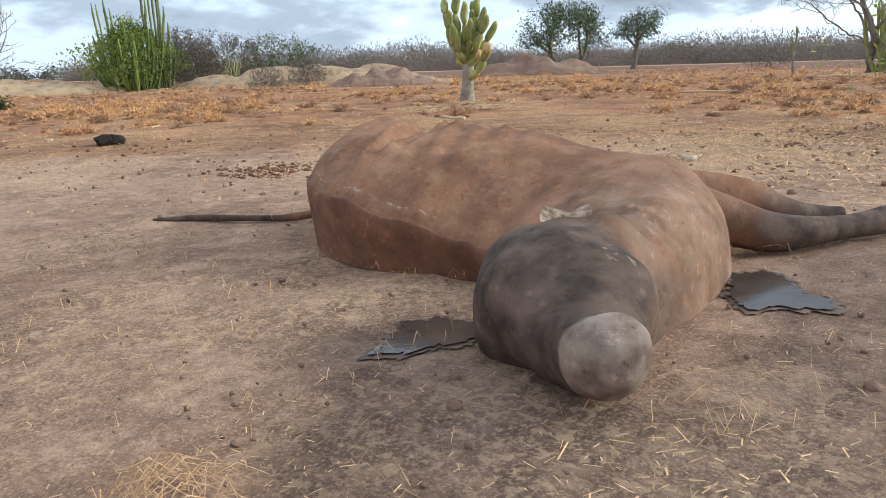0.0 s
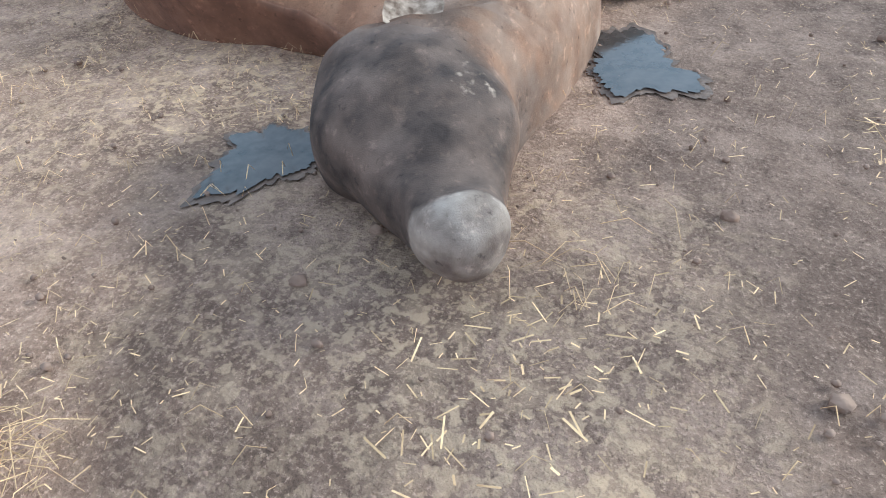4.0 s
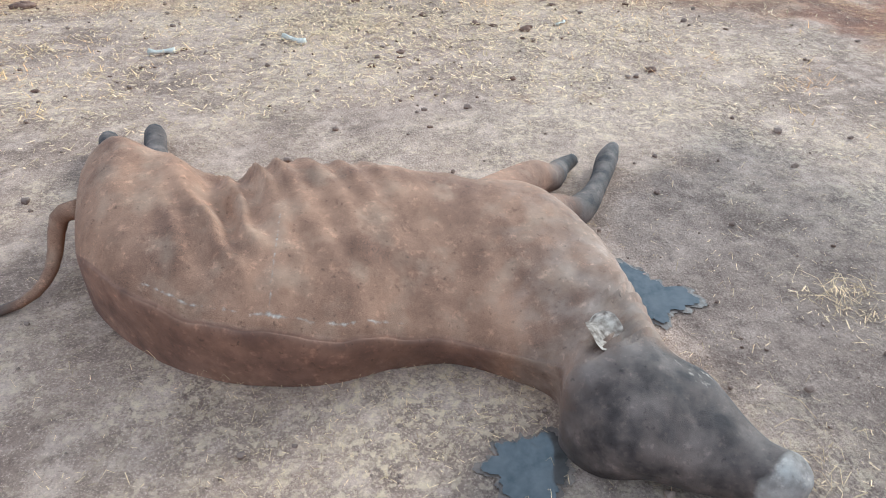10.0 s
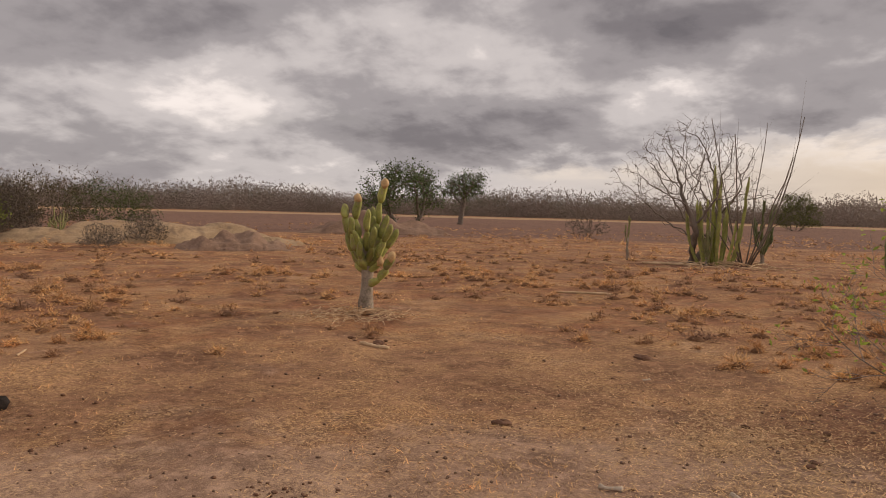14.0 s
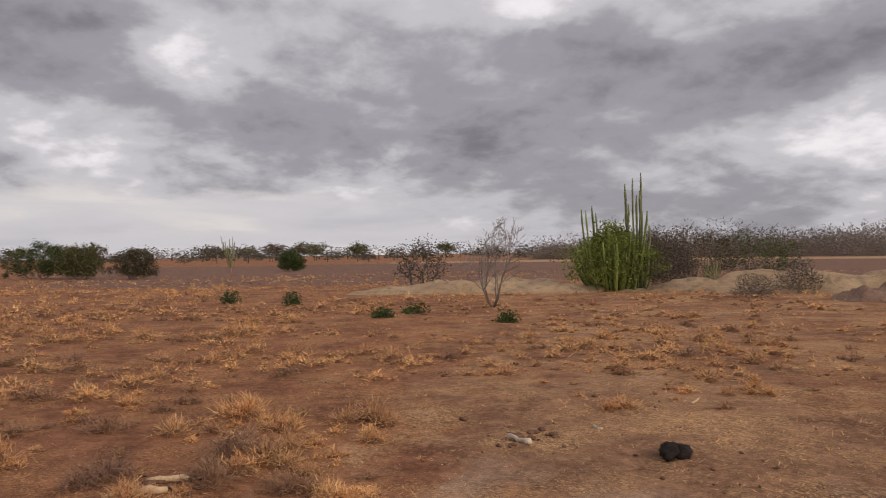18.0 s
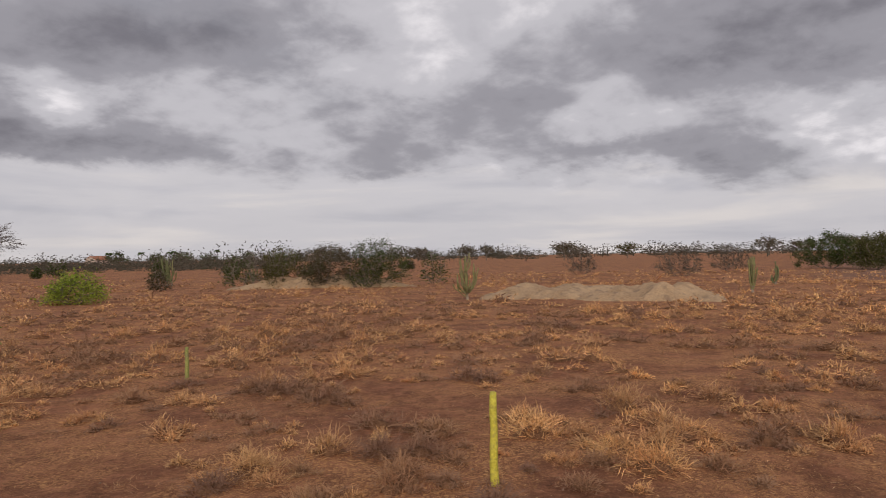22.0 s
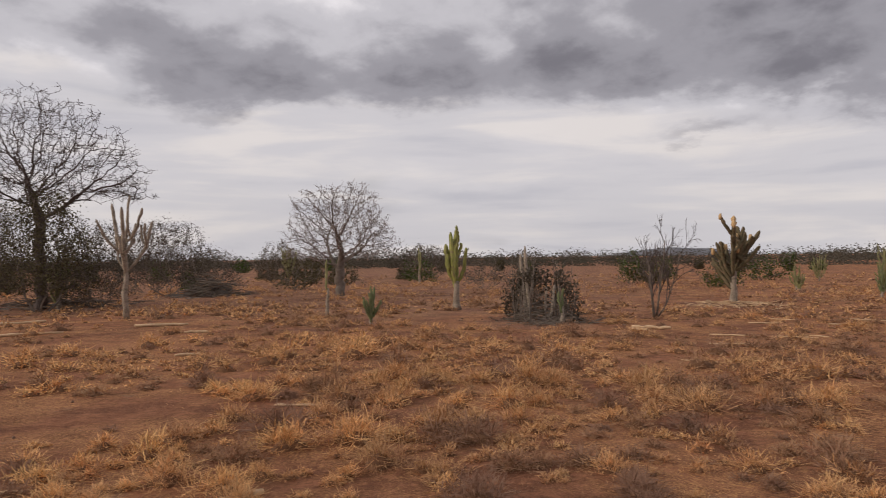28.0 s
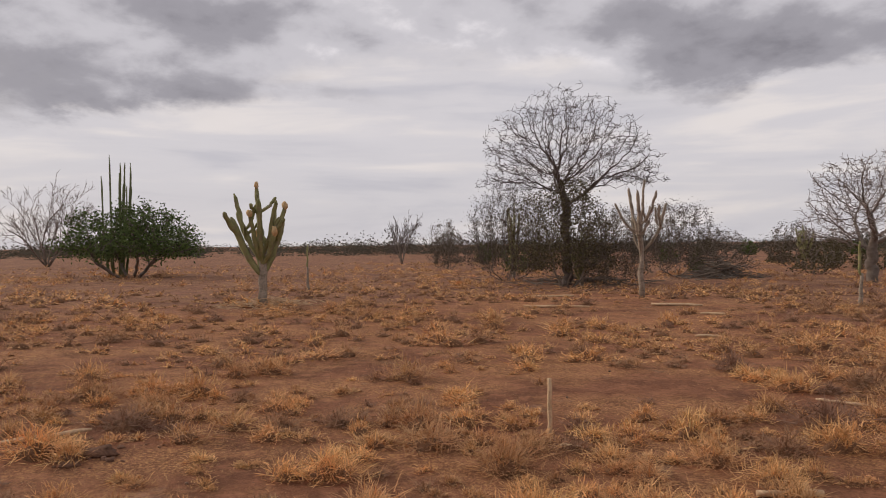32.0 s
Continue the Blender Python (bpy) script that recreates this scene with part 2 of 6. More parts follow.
def soil(name, kinds):
    """Earth at four scales: broad stains, patches, clods, and chaff flecks; cracked fine relief. Later kinds take over where their attribute says."""
    m = bpy.data.materials.new(name)
    m.use_nodes = True
    nt = m.node_tree
    N, K = nt.nodes.new, nt.links.new
    p = nt.nodes["Principled BSDF"]
    p.inputs["Roughness"].default_value, p.inputs["Specular IOR Level"].default_value = 0.97, 0.15
    tc = N("ShaderNodeTexCoord")

    def noisy(s, detail=4.0, rough=0.6):
        n = N("ShaderNodeTexNoise")
        n.inputs["Scale"].default_value, n.inputs["Detail"].default_value, n.inputs["Roughness"].default_value = s, detail, rough
        K(tc.outputs["Object"], n.inputs["Vector"])
        return n.outputs[0]

    def span(value, lo, hi, a=0.0, c=1.0):
        n = N("ShaderNodeMapRange")
        for k, v in zip((1, 2, 3, 4), (lo, hi, a, c)):
            n.inputs[k].default_value = v
        K(value, n.inputs[0])
        return n.outputs[0]

    def blend(fac, a, c, mode="MIX"):
        n = N("ShaderNodeMix")
        n.data_type, n.blend_type = "RGBA", mode
        for k, v in ((0, fac), (6, a), (7, c)):
            if isinstance(v, (tuple, float)):
                n.inputs[k].default_value = (*v, 1) if isinstance(v, tuple) else v
            else:
                K(v, n.inputs[k])
        return n.outputs[2]

    def by(colour, k):
        return blend(1.0, colour, (k, k, k), "MULTIPLY")

    def calc(op, a, c):
        n = N("ShaderNodeMath")
        n.operation = op
        K(a, n.inputs[0])
        if isinstance(c, float):
            n.inputs[1].default_value = c
        else:
            K(c, n.inputs[1])
        return n.outputs[0]

    ragged = span(noisy(0.9, 7.0, 0.7), 0.3, 0.7, -0.5, 0.5)
    dark, light, chaff = kinds[0][1:]
    for zone, d, l, c in kinds[1:]:
        at = N("ShaderNodeAttribute")
        at.attribute_name = zone
        fac = span(calc("ADD", at.outputs["Fac"], calc("MULTIPLY", ragged, 0.9)), 0.3, 0.7)
        dark, light, chaff = blend(fac, dark, d), blend(fac, light, l), blend(fac, chaff, c)
    clods, grit = noisy(16.0, 7.0, 0.74), noisy(140.0, 4.0, 0.75)
    col = blend(span(noisy(0.33, 4.0), 0.35, 0.65), dark, light)
    col = blend(calc("MULTIPLY", span(noisy(1.7, 7.0, 0.68), 0.44, 0.62), 0.6), col, by(dark, 0.52))
    col = blend(calc("MULTIPLY", span(noisy(4.5, 6.0, 0.7), 0.5, 0.64), 0.6), col, by(light, 1.4))
    col = blend(span(clods, 0.34, 0.48, 0.5, 0.0), col, by(dark, 0.42))
    col = blend(span(clods, 0.52, 0.66, 0.0, 0.4), col, by(light, 1.5))
    col = blend(span(grit, 0.54, 0.66, 0.0, 0.6), col, by(light, 1.75))
    col = blend(span(grit, 0.32, 0.44, 0.6, 0.0), col, by(dark, 0.38))
    patches = span(noisy(0.7, 6.0, 0.65), 0.43, 0.58)
    for size, share in ((14.0, 0.35), (42.0, 0.85), (115.0, 0.65)):
        straws = calc("MULTIPLY", span(noisy(size, 2.0, 0.5), 0.54, 0.62), patches)
        col = blend(calc("MULTIPLY", straws, share), col, chaff)
    K(col, p.inputs["Base Color"])
    for strength, far, h in ((0.8, 0.03, clods), (0.6, 0.008, grit)):
        bp = N("ShaderNodeBump")
        bp.inputs["Strength"].default_value, bp.inputs["Distance"].default_value = strength, far
        K(h, bp.inputs["Height"])
        if p.inputs["Normal"].links:
            K(p.inputs["Normal"].links[0].from_socket, bp.inputs["Normal"])
        K(bp.outputs[0], p.inputs["Normal"])
    return m


SOIL = soil("dry_soil", [
    ("", (0.285, 0.165, 0.108), (0.45, 0.288, 0.20), (0.66, 0.43, 0.26)),
    ("chaffy", (0.205, 0.10, 0.056), (0.36, 0.195, 0.11), (0.70, 0.42, 0.195)),
    ("grassy", (0.175, 0.073, 0.040), (0.31, 0.137, 0.073), (0.58, 0.30, 0.125)),
    ("stained", (0.19, 0.115, 0.08), (0.29, 0.19, 0.138), (0.46, 0.31, 0.20)),
    ("field", (0.16, 0.085, 0.066), (0.23, 0.125, 0.09), (0.30, 0.18, 0.11)),
    ("road", (0.36, 0.22, 0.12), (0.45, 0.29, 0.17), (0.5, 0.36, 0.22)),
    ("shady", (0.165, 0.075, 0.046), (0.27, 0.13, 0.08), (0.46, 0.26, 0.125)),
])
SAND = material("pale_sand", (0.26, 0.17, 0.098), (0.40, 0.28, 0.17), 1.2, 0.97, 0.6, 20.0, (0.2, 0.14, 0.1), 0.7, depth=0.05)
DARK_EARTH = material("dark_earth", (0.15, 0.09, 0.065), (0.26, 0.165, 0.115), 1.2, 0.97, 0.6, 20.0, depth=0.05)
STRAW = material("straw", (0.38, 0.22, 0.11), (0.60, 0.385, 0.20), 9.0, 0.85, 0.0, 60.0, island=0.4)
def let_through(m, share):
    """Thin dry blades: part of the light passes to the far side."""
    nt = m.node_tree
    p, out = nt.nodes["Principled BSDF"], nt.nodes["Material Output"]
    thin, mix = nt.nodes.new("ShaderNodeBsdfTranslucent"), nt.nodes.new("ShaderNodeMixShader")
    nt.links.new(p.inputs["Base Color"].links[0].from_socket, thin.inputs[0])
    mix.inputs[0].default_value = share
    nt.links.new(p.outputs[0], mix.inputs[1])
    nt.links.new(thin.outputs[0], mix.inputs[2])
    nt.links.new(mix.outputs[0], out.inputs[0])


def grass_material():
    """Dry grass: each tuft between grey-brown and straw orange, each blade a little apart."""
    m = material("dry_grass", (0.62, 0.29, 0.113), (0.86, 0.44, 0.19), 0.9, 0.9, 0.0, 3.0, island=0.35)
    nt = m.node_tree
    p, at, mix = nt.nodes["Principled BSDF"], nt.nodes.new("ShaderNodeAttribute"), nt.nodes.new("ShaderNodeMix")
    at.attribute_name, mix.data_type = "tone", "RGBA"
    straw = p.inputs["Base Color"].links[0].from_socket
    nt.links.new(at.outputs["Fac"], mix.inputs[0])
    mix.inputs[6].default_value = (0.27, 0.155, 0.105, 1)
    nt.links.new(straw, mix.inputs[7])
    nt.links.new(mix.outputs[2], p.inputs["Base Color"])
    return m


# dark tone of the tuft cores: inner shade put into the colour
TUFT_SHADE = material("matted_grass", (0.10, 0.05, 0.028), (0.21, 0.108, 0.056), 14.0, 0.95, 0.8, 90.0, depth=0.02)
GRASS = grass_material()
let_through(GRASS, 0.12)


def hide_material():
    """Dusty dried hide: red-brown back, tan flanks, pale dusty neck, grey fore end, chalky streaks."""
    m = material("dried_hide", (0.11, 0.050, 0.028), (0.29, 0.145, 0.08), 4.0, 0.85, 0.3, 420.0, (0.42, 0.26, 0.16), 0.35, depth=0.004)
    nt = m.node_tree
    N, K = nt.nodes.new, nt.links.new
    p = nt.nodes["Principled BSDF"]
    col = p.inputs["Base Color"].links[0].from_socket
    tc = N("ShaderNodeTexCoord")
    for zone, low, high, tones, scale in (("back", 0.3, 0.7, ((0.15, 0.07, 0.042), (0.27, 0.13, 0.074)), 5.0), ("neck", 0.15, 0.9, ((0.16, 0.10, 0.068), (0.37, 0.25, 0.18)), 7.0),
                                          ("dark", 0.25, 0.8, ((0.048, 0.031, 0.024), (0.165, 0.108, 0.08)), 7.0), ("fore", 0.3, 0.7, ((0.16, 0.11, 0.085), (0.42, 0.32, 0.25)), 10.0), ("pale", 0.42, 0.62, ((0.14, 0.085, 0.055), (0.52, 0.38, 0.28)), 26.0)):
        at, n, add, mr, tone, mix = N("ShaderNodeAttribute"), N("ShaderNodeTexNoise"), N("ShaderNodeMath"), N("ShaderNodeMapRange"), N("ShaderNodeMix"), N("ShaderNodeMix")
        at.attribute_name = zone
        n.inputs["Scale"].default_value, n.inputs["Detail"].default_value = scale * 2.2, 6.0
        K(tc.outputs["Object"], n.inputs["Vector"])
        add.operation = "MULTIPLY_ADD"
        K(n.outputs[0], add.inputs[0])
        add.inputs[1].default_value = 0.7
        sub = N("ShaderNodeMath")
        sub.operation = "SUBTRACT"
        K(at.outputs["Fac"], sub.inputs[0])
        sub.inputs[1].default_value = 0.35
        K(sub.outputs[0], add.inputs[2])
        mr.inputs[1].default_value, mr.inputs[2].default_value = low, high
        K(add.outputs[0], mr.inputs[0])
        tone.data_type = mix.data_type = "RGBA"
        spread = N("ShaderNodeMapRange")
        spread.inputs[1].default_value, spread.inputs[2].default_value = 0.33, 0.68
        K(n.outputs[0], spread.inputs[0])
        K(spread.outputs[0], tone.inputs[0])
        tone.inputs[6].default_value, tone.inputs[7].default_value = (*tones[0], 1), (*tones[1], 1)
        K(mr.outputs[0], mix.inputs[0])
        K(col, mix.inputs[6])
        K(tone.outputs[2], mix.inputs[7])
        col = mix.outputs[2]
    # mottling, dust and dark specks over all
    for size, low, high, tone, share in ((9.0, 0.40, 0.62, (0.5, 0.46, 0.44), 0.6), (34.0, 0.57, 0.70, (2.0, 1.95, 1.9), 0.55), (75.0, 0.60, 0.70, (2.2, 2.1, 2.0), 0.35), (55.0, 0.40, 0.30, (0.35, 0.33, 0.32), 0.7)):
        n, mr, mix = N("ShaderNodeTexNoise"), N("ShaderNodeMapRange"), N("ShaderNodeMix")
        n.inputs["Scale"].default_value, n.inputs["Detail"].default_value, n.inputs["Roughness"].default_value = size, 7.0, 0.65
        K(tc.outputs["Object"], n.inputs["Vector"])
        for q, v in zip((1, 2, 3, 4), (low, high, 0.0, share)):
            mr.inputs[q].default_value = v
        K(n.outputs[0], mr.inputs[0])
        mix.data_type, mix.blend_type = "RGBA", "MULTIPLY"
        K(mr.outputs[0], mix.inputs[0])
        K(col, mix.inputs[6])
        mix.inputs[7].default_value = (*tone, 1)
        col = mix.outputs[2]
    K(col, p.inputs["Base Color"])
    return m


HIDE = hide_material()
BARK = material("grey_bark", (0.095, 0.075, 0.06), (0.205, 0.168, 0.138), 5.0, 0.95, 0.5, 50.0)
TWIG = material("dark_twig", (0.055, 0.043, 0.038), (0.12, 0.095, 0.085), 3.0, 0.95, 0.0, 30.0)
PALE_TWIG = material("pale_twig", (0.16, 0.13, 0.115), (0.28, 0.235, 0.21), 3.0, 0.95, 0.0, 30.0)
LEAF = material("green_leaf", (0.035, 0.055, 0.018), (0.09, 0.125, 0.035), 2.0, 0.7, 0.0, 30.0, island=0.5)
LIME = material("lime_leaf", (0.19, 0.26, 0.035), (0.36, 0.43, 0.075), 2.0, 0.7, 0.0, 30.0, island=0.4)
DRAB = material("drab_leaf", (0.06, 0.055, 0.03), (0.12, 0.10, 0.055), 2.0, 0.8, 0.0, 30.0, island=0.5)
TWIG_HAZE = material("withered_leaf", (0.06, 0.048, 0.036), (0.135, 0.108, 0.08), 1.5, 0.85, 0.0, 30.0, (0.07, 0.068, 0.035), 0.6, island=0.4)
OLIVE = material("olive_leaf", (0.06, 0.07, 0.022), (0.135, 0.135, 0.045), 2.0, 0.75, 0.0, 30.0, island=0.5)
CACTUS = material("cactus_green", (0.15, 0.17, 0.045), (0.33, 0.33, 0.10), 4.0, 0.7, 0.2, 60.0, (0.27, 0.21, 0.14), 0.7, each=0.25)
CACTUS_DARK = material("cactus_dark_green", (0.085, 0.105, 0.045), (0.17, 0.19, 0.085), 4.0, 0.7, 0.2, 60.0, (0.16, 0.13, 0.10), 0.5)
THICKET_LEAF = material("thicket_leaf", (0.10, 0.135, 0.026), (0.25, 0.29, 0.065), 1.2, 0.75, 0.0, 30.0, (0.05, 0.055, 0.03), 0.6, island=0.5)
CACTUS_OLIVE = material("cactus_olive", (0.11, 0.115, 0.045), (0.26, 0.25, 0.11), 3.0, 0.75, 0.2, 60.0, (0.26, 0.2, 0.14), 0.7)
LIME_STEM = material("lime_stem", (0.20, 0.25, 0.04), (0.40, 0.44, 0.09), 4.0, 0.65, 0.2, 60.0, (0.5, 0.46, 0.12), 0.6)
CACTUS_OLD = material("old_cactus", (0.055, 0.046, 0.026), (0.15, 0.122, 0.07), 3.0, 0.85, 0.3, 60.0, (0.28, 0.19, 0.12), 0.6)
CACTUS_WOOD = material("cactus_wood", (0.17, 0.13, 0.10), (0.34, 0.28, 0.22), 5.0, 0.95, 0.5, 40.0, (0.10, 0.10, 0.05), 0.5)
LEAF_STEM = material("green_stem", (0.075, 0.105, 0.026), (0.19, 0.23, 0.06), 1.5, 0.7, 0.0, 30.0, (0.2, 0.2, 0.08), 0.4, each=0.35)
BUFF = material("buff_cactus_tip", (0.4, 0.25, 0.12), (0.55, 0.38, 0.2), 8.0, 0.9, 0.2, 60.0)
DEADWOOD = material("bleached_wood", (0.42, 0.27, 0.155), (0.64, 0.44, 0.275), 6.0, 0.9, 0.3, 60.0, (0.30, 0.18, 0.1), 0.3)
DUNG_BLACK = material("black_dung", (0.008, 0.006, 0.005), (0.022, 0.015, 0.012), 12.0, 0.95, 0.7, 60.0)
DUNG = material("dry_dung", (0.085, 0.042, 0.026), (0.19, 0.10, 0.062), 12.0, 0.95, 0.7, 60.0)
BONE = material("bone", (0.38, 0.30, 0.22), (0.56, 0.46, 0.36), 12.0, 0.8, 0.3, 60.0)
YELLOW = material("yellow_paint", (0.42, 0.36, 0.04), (0.6, 0.54, 0.08), 12.0, 0.7, 0.2, 60.0, (0.3, 0.25, 0.1), 0.5)
DAMP = material("damp_earth", (0.065, 0.043, 0.033), (0.15, 0.098, 0.07), 14.0, 0.6, 0.5, 60.0)
WET = material("dark_wet_mud", (0.03, 0.024, 0.020), (0.065, 0.05, 0.042), 14.0, 0.1, 0.03, 60.0)
WET.node_tree.nodes["Principled BSDF"].inputs["Specular IOR Level"].default_value = 0.5
HOUSE_WALL = material("house_plaster", (0.42, 0.33, 0.27), (0.55, 0.46, 0.40), 1.0, 0.9, 0.1, 10.0)
ROOF_TILE = material("clay_tile", (0.25, 0.10, 0.06), (0.36, 0.16, 0.09), 1.0, 0.9, 0.1, 10.0)
# the front belt's colour is paled: distance haze is put into it
FAR_WOOD = material("far_scrub", (0.175, 0.138, 0.118), (0.245, 0.2, 0.172), 0.05, 0.95, 0.0, 0.4, (0.08, 0.09, 0.045), 0.5, island=0.15)
FAR_SCRUB = material("dark_far_scrub", (0.062, 0.056, 0.044), (0.11, 0.096, 0.075), 0.05, 0.95, 0.0, 0.4, (0.06, 0.07, 0.035), 0.6, island=0.15)
HILL = material("far_hill", (0.11, 0.115, 0.13), (0.15, 0.15, 0.16), 0.01, 0.95, 0.0, 0.1)


for foliage in (FAR_WOOD, FAR_SCRUB, LEAF, DRAB, OLIVE, TWIG_HAZE, THICKET_LEAF, LIME):
    let_through(foliage, 0.4)


# ---- mesh tools ----
def smooth(a, b, v):
    q = min(1.0, max(0.0, (v - a) / (b - a)))
    return q * q * (3 - 2 * q)


def ground_z(x, y):
    """The lie of the land: a faint cross slope round the carcass, small swells further off."""
    z = 0.09 * math.tanh((x - 0.6) / 2.5) * smooth(-3, 1, y) * (1 - smooth(10, 20, y))
    far = smooth(6, 25, math.hypot(x, y))
    return z + 0.07 * far * noise.noise((x * 0.09, y * 0.09, 0.0))


class Mesh:
    def __init__(self):
        self.v, self.f = [], []

    def tube(self, pts, radii, n=5, ribs=0.0, caps=True):
        """A tube along pts; ribs: how deep its flutes are."""
        base, k = len(self.v), len(pts)
        side = None
        for i, (p, r) in enumerate(zip(pts, radii)):
            d = (pts[min(i + 1, k - 1)] - pts[max(i - 1, 0)]).normalized()
            if side is None:
                side = d.orthogonal().normalized()
            side = (side - d * side.dot(d)).normalized()
            other = d.cross(side)
            for j in range(n):
                a = 2 * math.pi * j / n
                rr = r * (1 - ribs * (j % 2))
                self.v.append(p + side * (rr * math.cos(a)) + other * (rr * math.sin(a)))
        for i in range(k - 1):
            for j in range(n):
                a, b = base + i * n + j, base + i * n + (j + 1) % n
                self.f.append((a, b, b + n, a + n))
        if caps:
            self.f.append(tuple(base + j for j in reversed(range(n))))
            self.f.append(tuple(base + (k - 1) * n + j for j in range(n)))
        return self

    def leaves(self, centre, spread, count, size, rng, flat=1.0):
        for _ in range(count):
            d = Vector((rng.gauss(0, 1), rng.gauss(0, 1), rng.gauss(0, 1) * flat)) * 0.5
            p = centre + Vector((d.x * spread, d.y * spread, d.z * spread))
            a = Vector((rng.gauss(0, 1), rng.gauss(0, 1), rng.gauss(0, 1))).normalized()
            b = a.orthogonal().normalized()
            s = size * rng.uniform(0.6, 1.4)
            n = len(self.v)
            self.v += [p - a * s, p + b * s * 0.45, p + a * s, p - b * s * 0.45]
            self.f.append((n, n + 1, n + 2, n + 3))
        return self

    def lump(self, centre, size, rng, rough=0.25, rings=5, sides=8):
        """A rough stone, clod or pat."""
        n0 = len(self.v)
        seed = rng.uniform(0, 90)
        for i in range(rings + 1):
            a = math.pi * i / rings
            for j in range(sides):
                b = 2 * math.pi * j / sides
                d = Vector((math.sin(a) * math.cos(b), math.sin(a) * math.sin(b), math.cos(a)))
                k = 1 + rough * 2 * noise.noise(d * 1.7 + Vector((seed, 0, 0)))
                self.v.append(centre + Vector((d.x * size[0] * k, d.y * size[1] * k, d.z * size[2] * k)))
        for i in range(rings):
            for j in range(sides):
                a, b = n0 + i * sides + j, n0 + i * sides + (j + 1) % sides
                self.f.append((a, a + sides, b + sides, b))
        return self

    def done(self, name, mat, soft=True):
        me = bpy.data.meshes.new(name)
        me.from_pydata([tuple(v) for v in self.v], [], self.f)
        me.materials.append(mat)
        if soft:
            me.polygons.foreach_set("use_smooth", [True] * len(me.polygons))
        me.update()
        return me


def bulk(name, verts, tris, mat, label, category, tones=None):
    """One joined mesh of thousands of blades or twigs."""
    me = bpy.data.meshes.new(name)
    me.vertices.add(len(verts))
    me.vertices.foreach_set("co", np.asarray(verts, np.float32).ravel())
    me.loops.add(3 * len(tris))
    me.loops.foreach_set("vertex_index", np.asarray(tris, np.int32).ravel())
    me.polygons.add(len(tris))
    me.polygons.foreach_set("loop_start", np.arange(0, 3 * len(tris), 3, dtype=np.int32))
    me.materials.append(mat)
    me.update(calc_edges=True)
    if tones is not None:
        me.attributes.new("tone", "FLOAT", "POINT").data.foreach_set("value", np.asarray(tones, np.float32))
    return tagged(new(name, me), label, category, kind="stuff")


def part(name, mesh, mat, parent, label="", soft=True):
    ob = new(name, mesh.done(name, mat, soft))
    ob.parent = parent
    if name == "branchwork":
        tagged(ob, kind="stuff")
    if label:
        tagged(ob, label=label)
    return ob


def thing(name, x, y, label, category, group="", turn=0.0, sink=0.0):
    ob = new(name)
    ob.empty_display_size = 0.2
    ob.matrix_basis = pose(x, y, ground_z(x, y) - sink, 0, 0, turn)
    return tagged(ob, label, category, group)


def lone(name, mesh, mat, x, y, label, category, group="", turn=0.0, sink=0.0, kind=""):
    ob = new(name, mesh.done(name, mat))
    ob.matrix_basis = pose(x, y, ground_z(x, y) - sink, 0, 0, turn)
    return tagged(ob, label, category, group, kind)


def path_of(start, way, length, steps, wander, lift, rng):
    pts, d = [start.copy()], way.normalized()
    for _ in range(steps):
        d = (d + Vector((rng.gauss(0, wander), rng.gauss(0, wander), rng.gauss(0, wander) + lift))).normalized()
        pts.append(pts[-1] + d * (length / steps))
    return pts, d


def branch_out(rng, roots, targets, step, kill, lift=0.0, wander=0.25, rounds=90):
    """Boughs that feel their way to targets in the crown. Returns places and parents."""
    gen = np.random.RandomState(rng.randrange(1 << 30))
    where, parent = [np.array(p, float) for p, _ in roots], [q for _, q in roots]
    places = np.array(where)
    d = ((targets[:, None] - places[None]) ** 2).sum(-1)
    best, dist = d.argmin(1), d.min(1)
    for _ in range(rounds):
        if not len(targets):
            break
        pull = np.zeros((len(places), 3))
        way = targets - places[best]
        np.add.at(pull, best, way / (np.linalg.norm(way, axis=1, keepdims=True) + 1e-9))
        tips = np.unique(best)
        move = pull[tips] / (np.linalg.norm(pull[tips], axis=1, keepdims=True) + 1e-9) + gen.normal(0, wander, (len(tips), 3)) + (0, 0, lift)
        fresh = places[tips] + step * move / np.linalg.norm(move, axis=1, keepdims=True)
        start = len(places)
        places, parent = np.vstack([places, fresh]), parent + [int(t) for t in tips]
        d = ((targets[:, None] - fresh[None]) ** 2).sum(-1)
        near, far = d.argmin(1) + start, d.min(1)
        best, dist = np.where(far < dist, near, best), np.minimum(far, dist)
        keep = dist > kill * kill
        targets, best, dist = targets[keep], best[keep], dist[keep]
    return places, parent


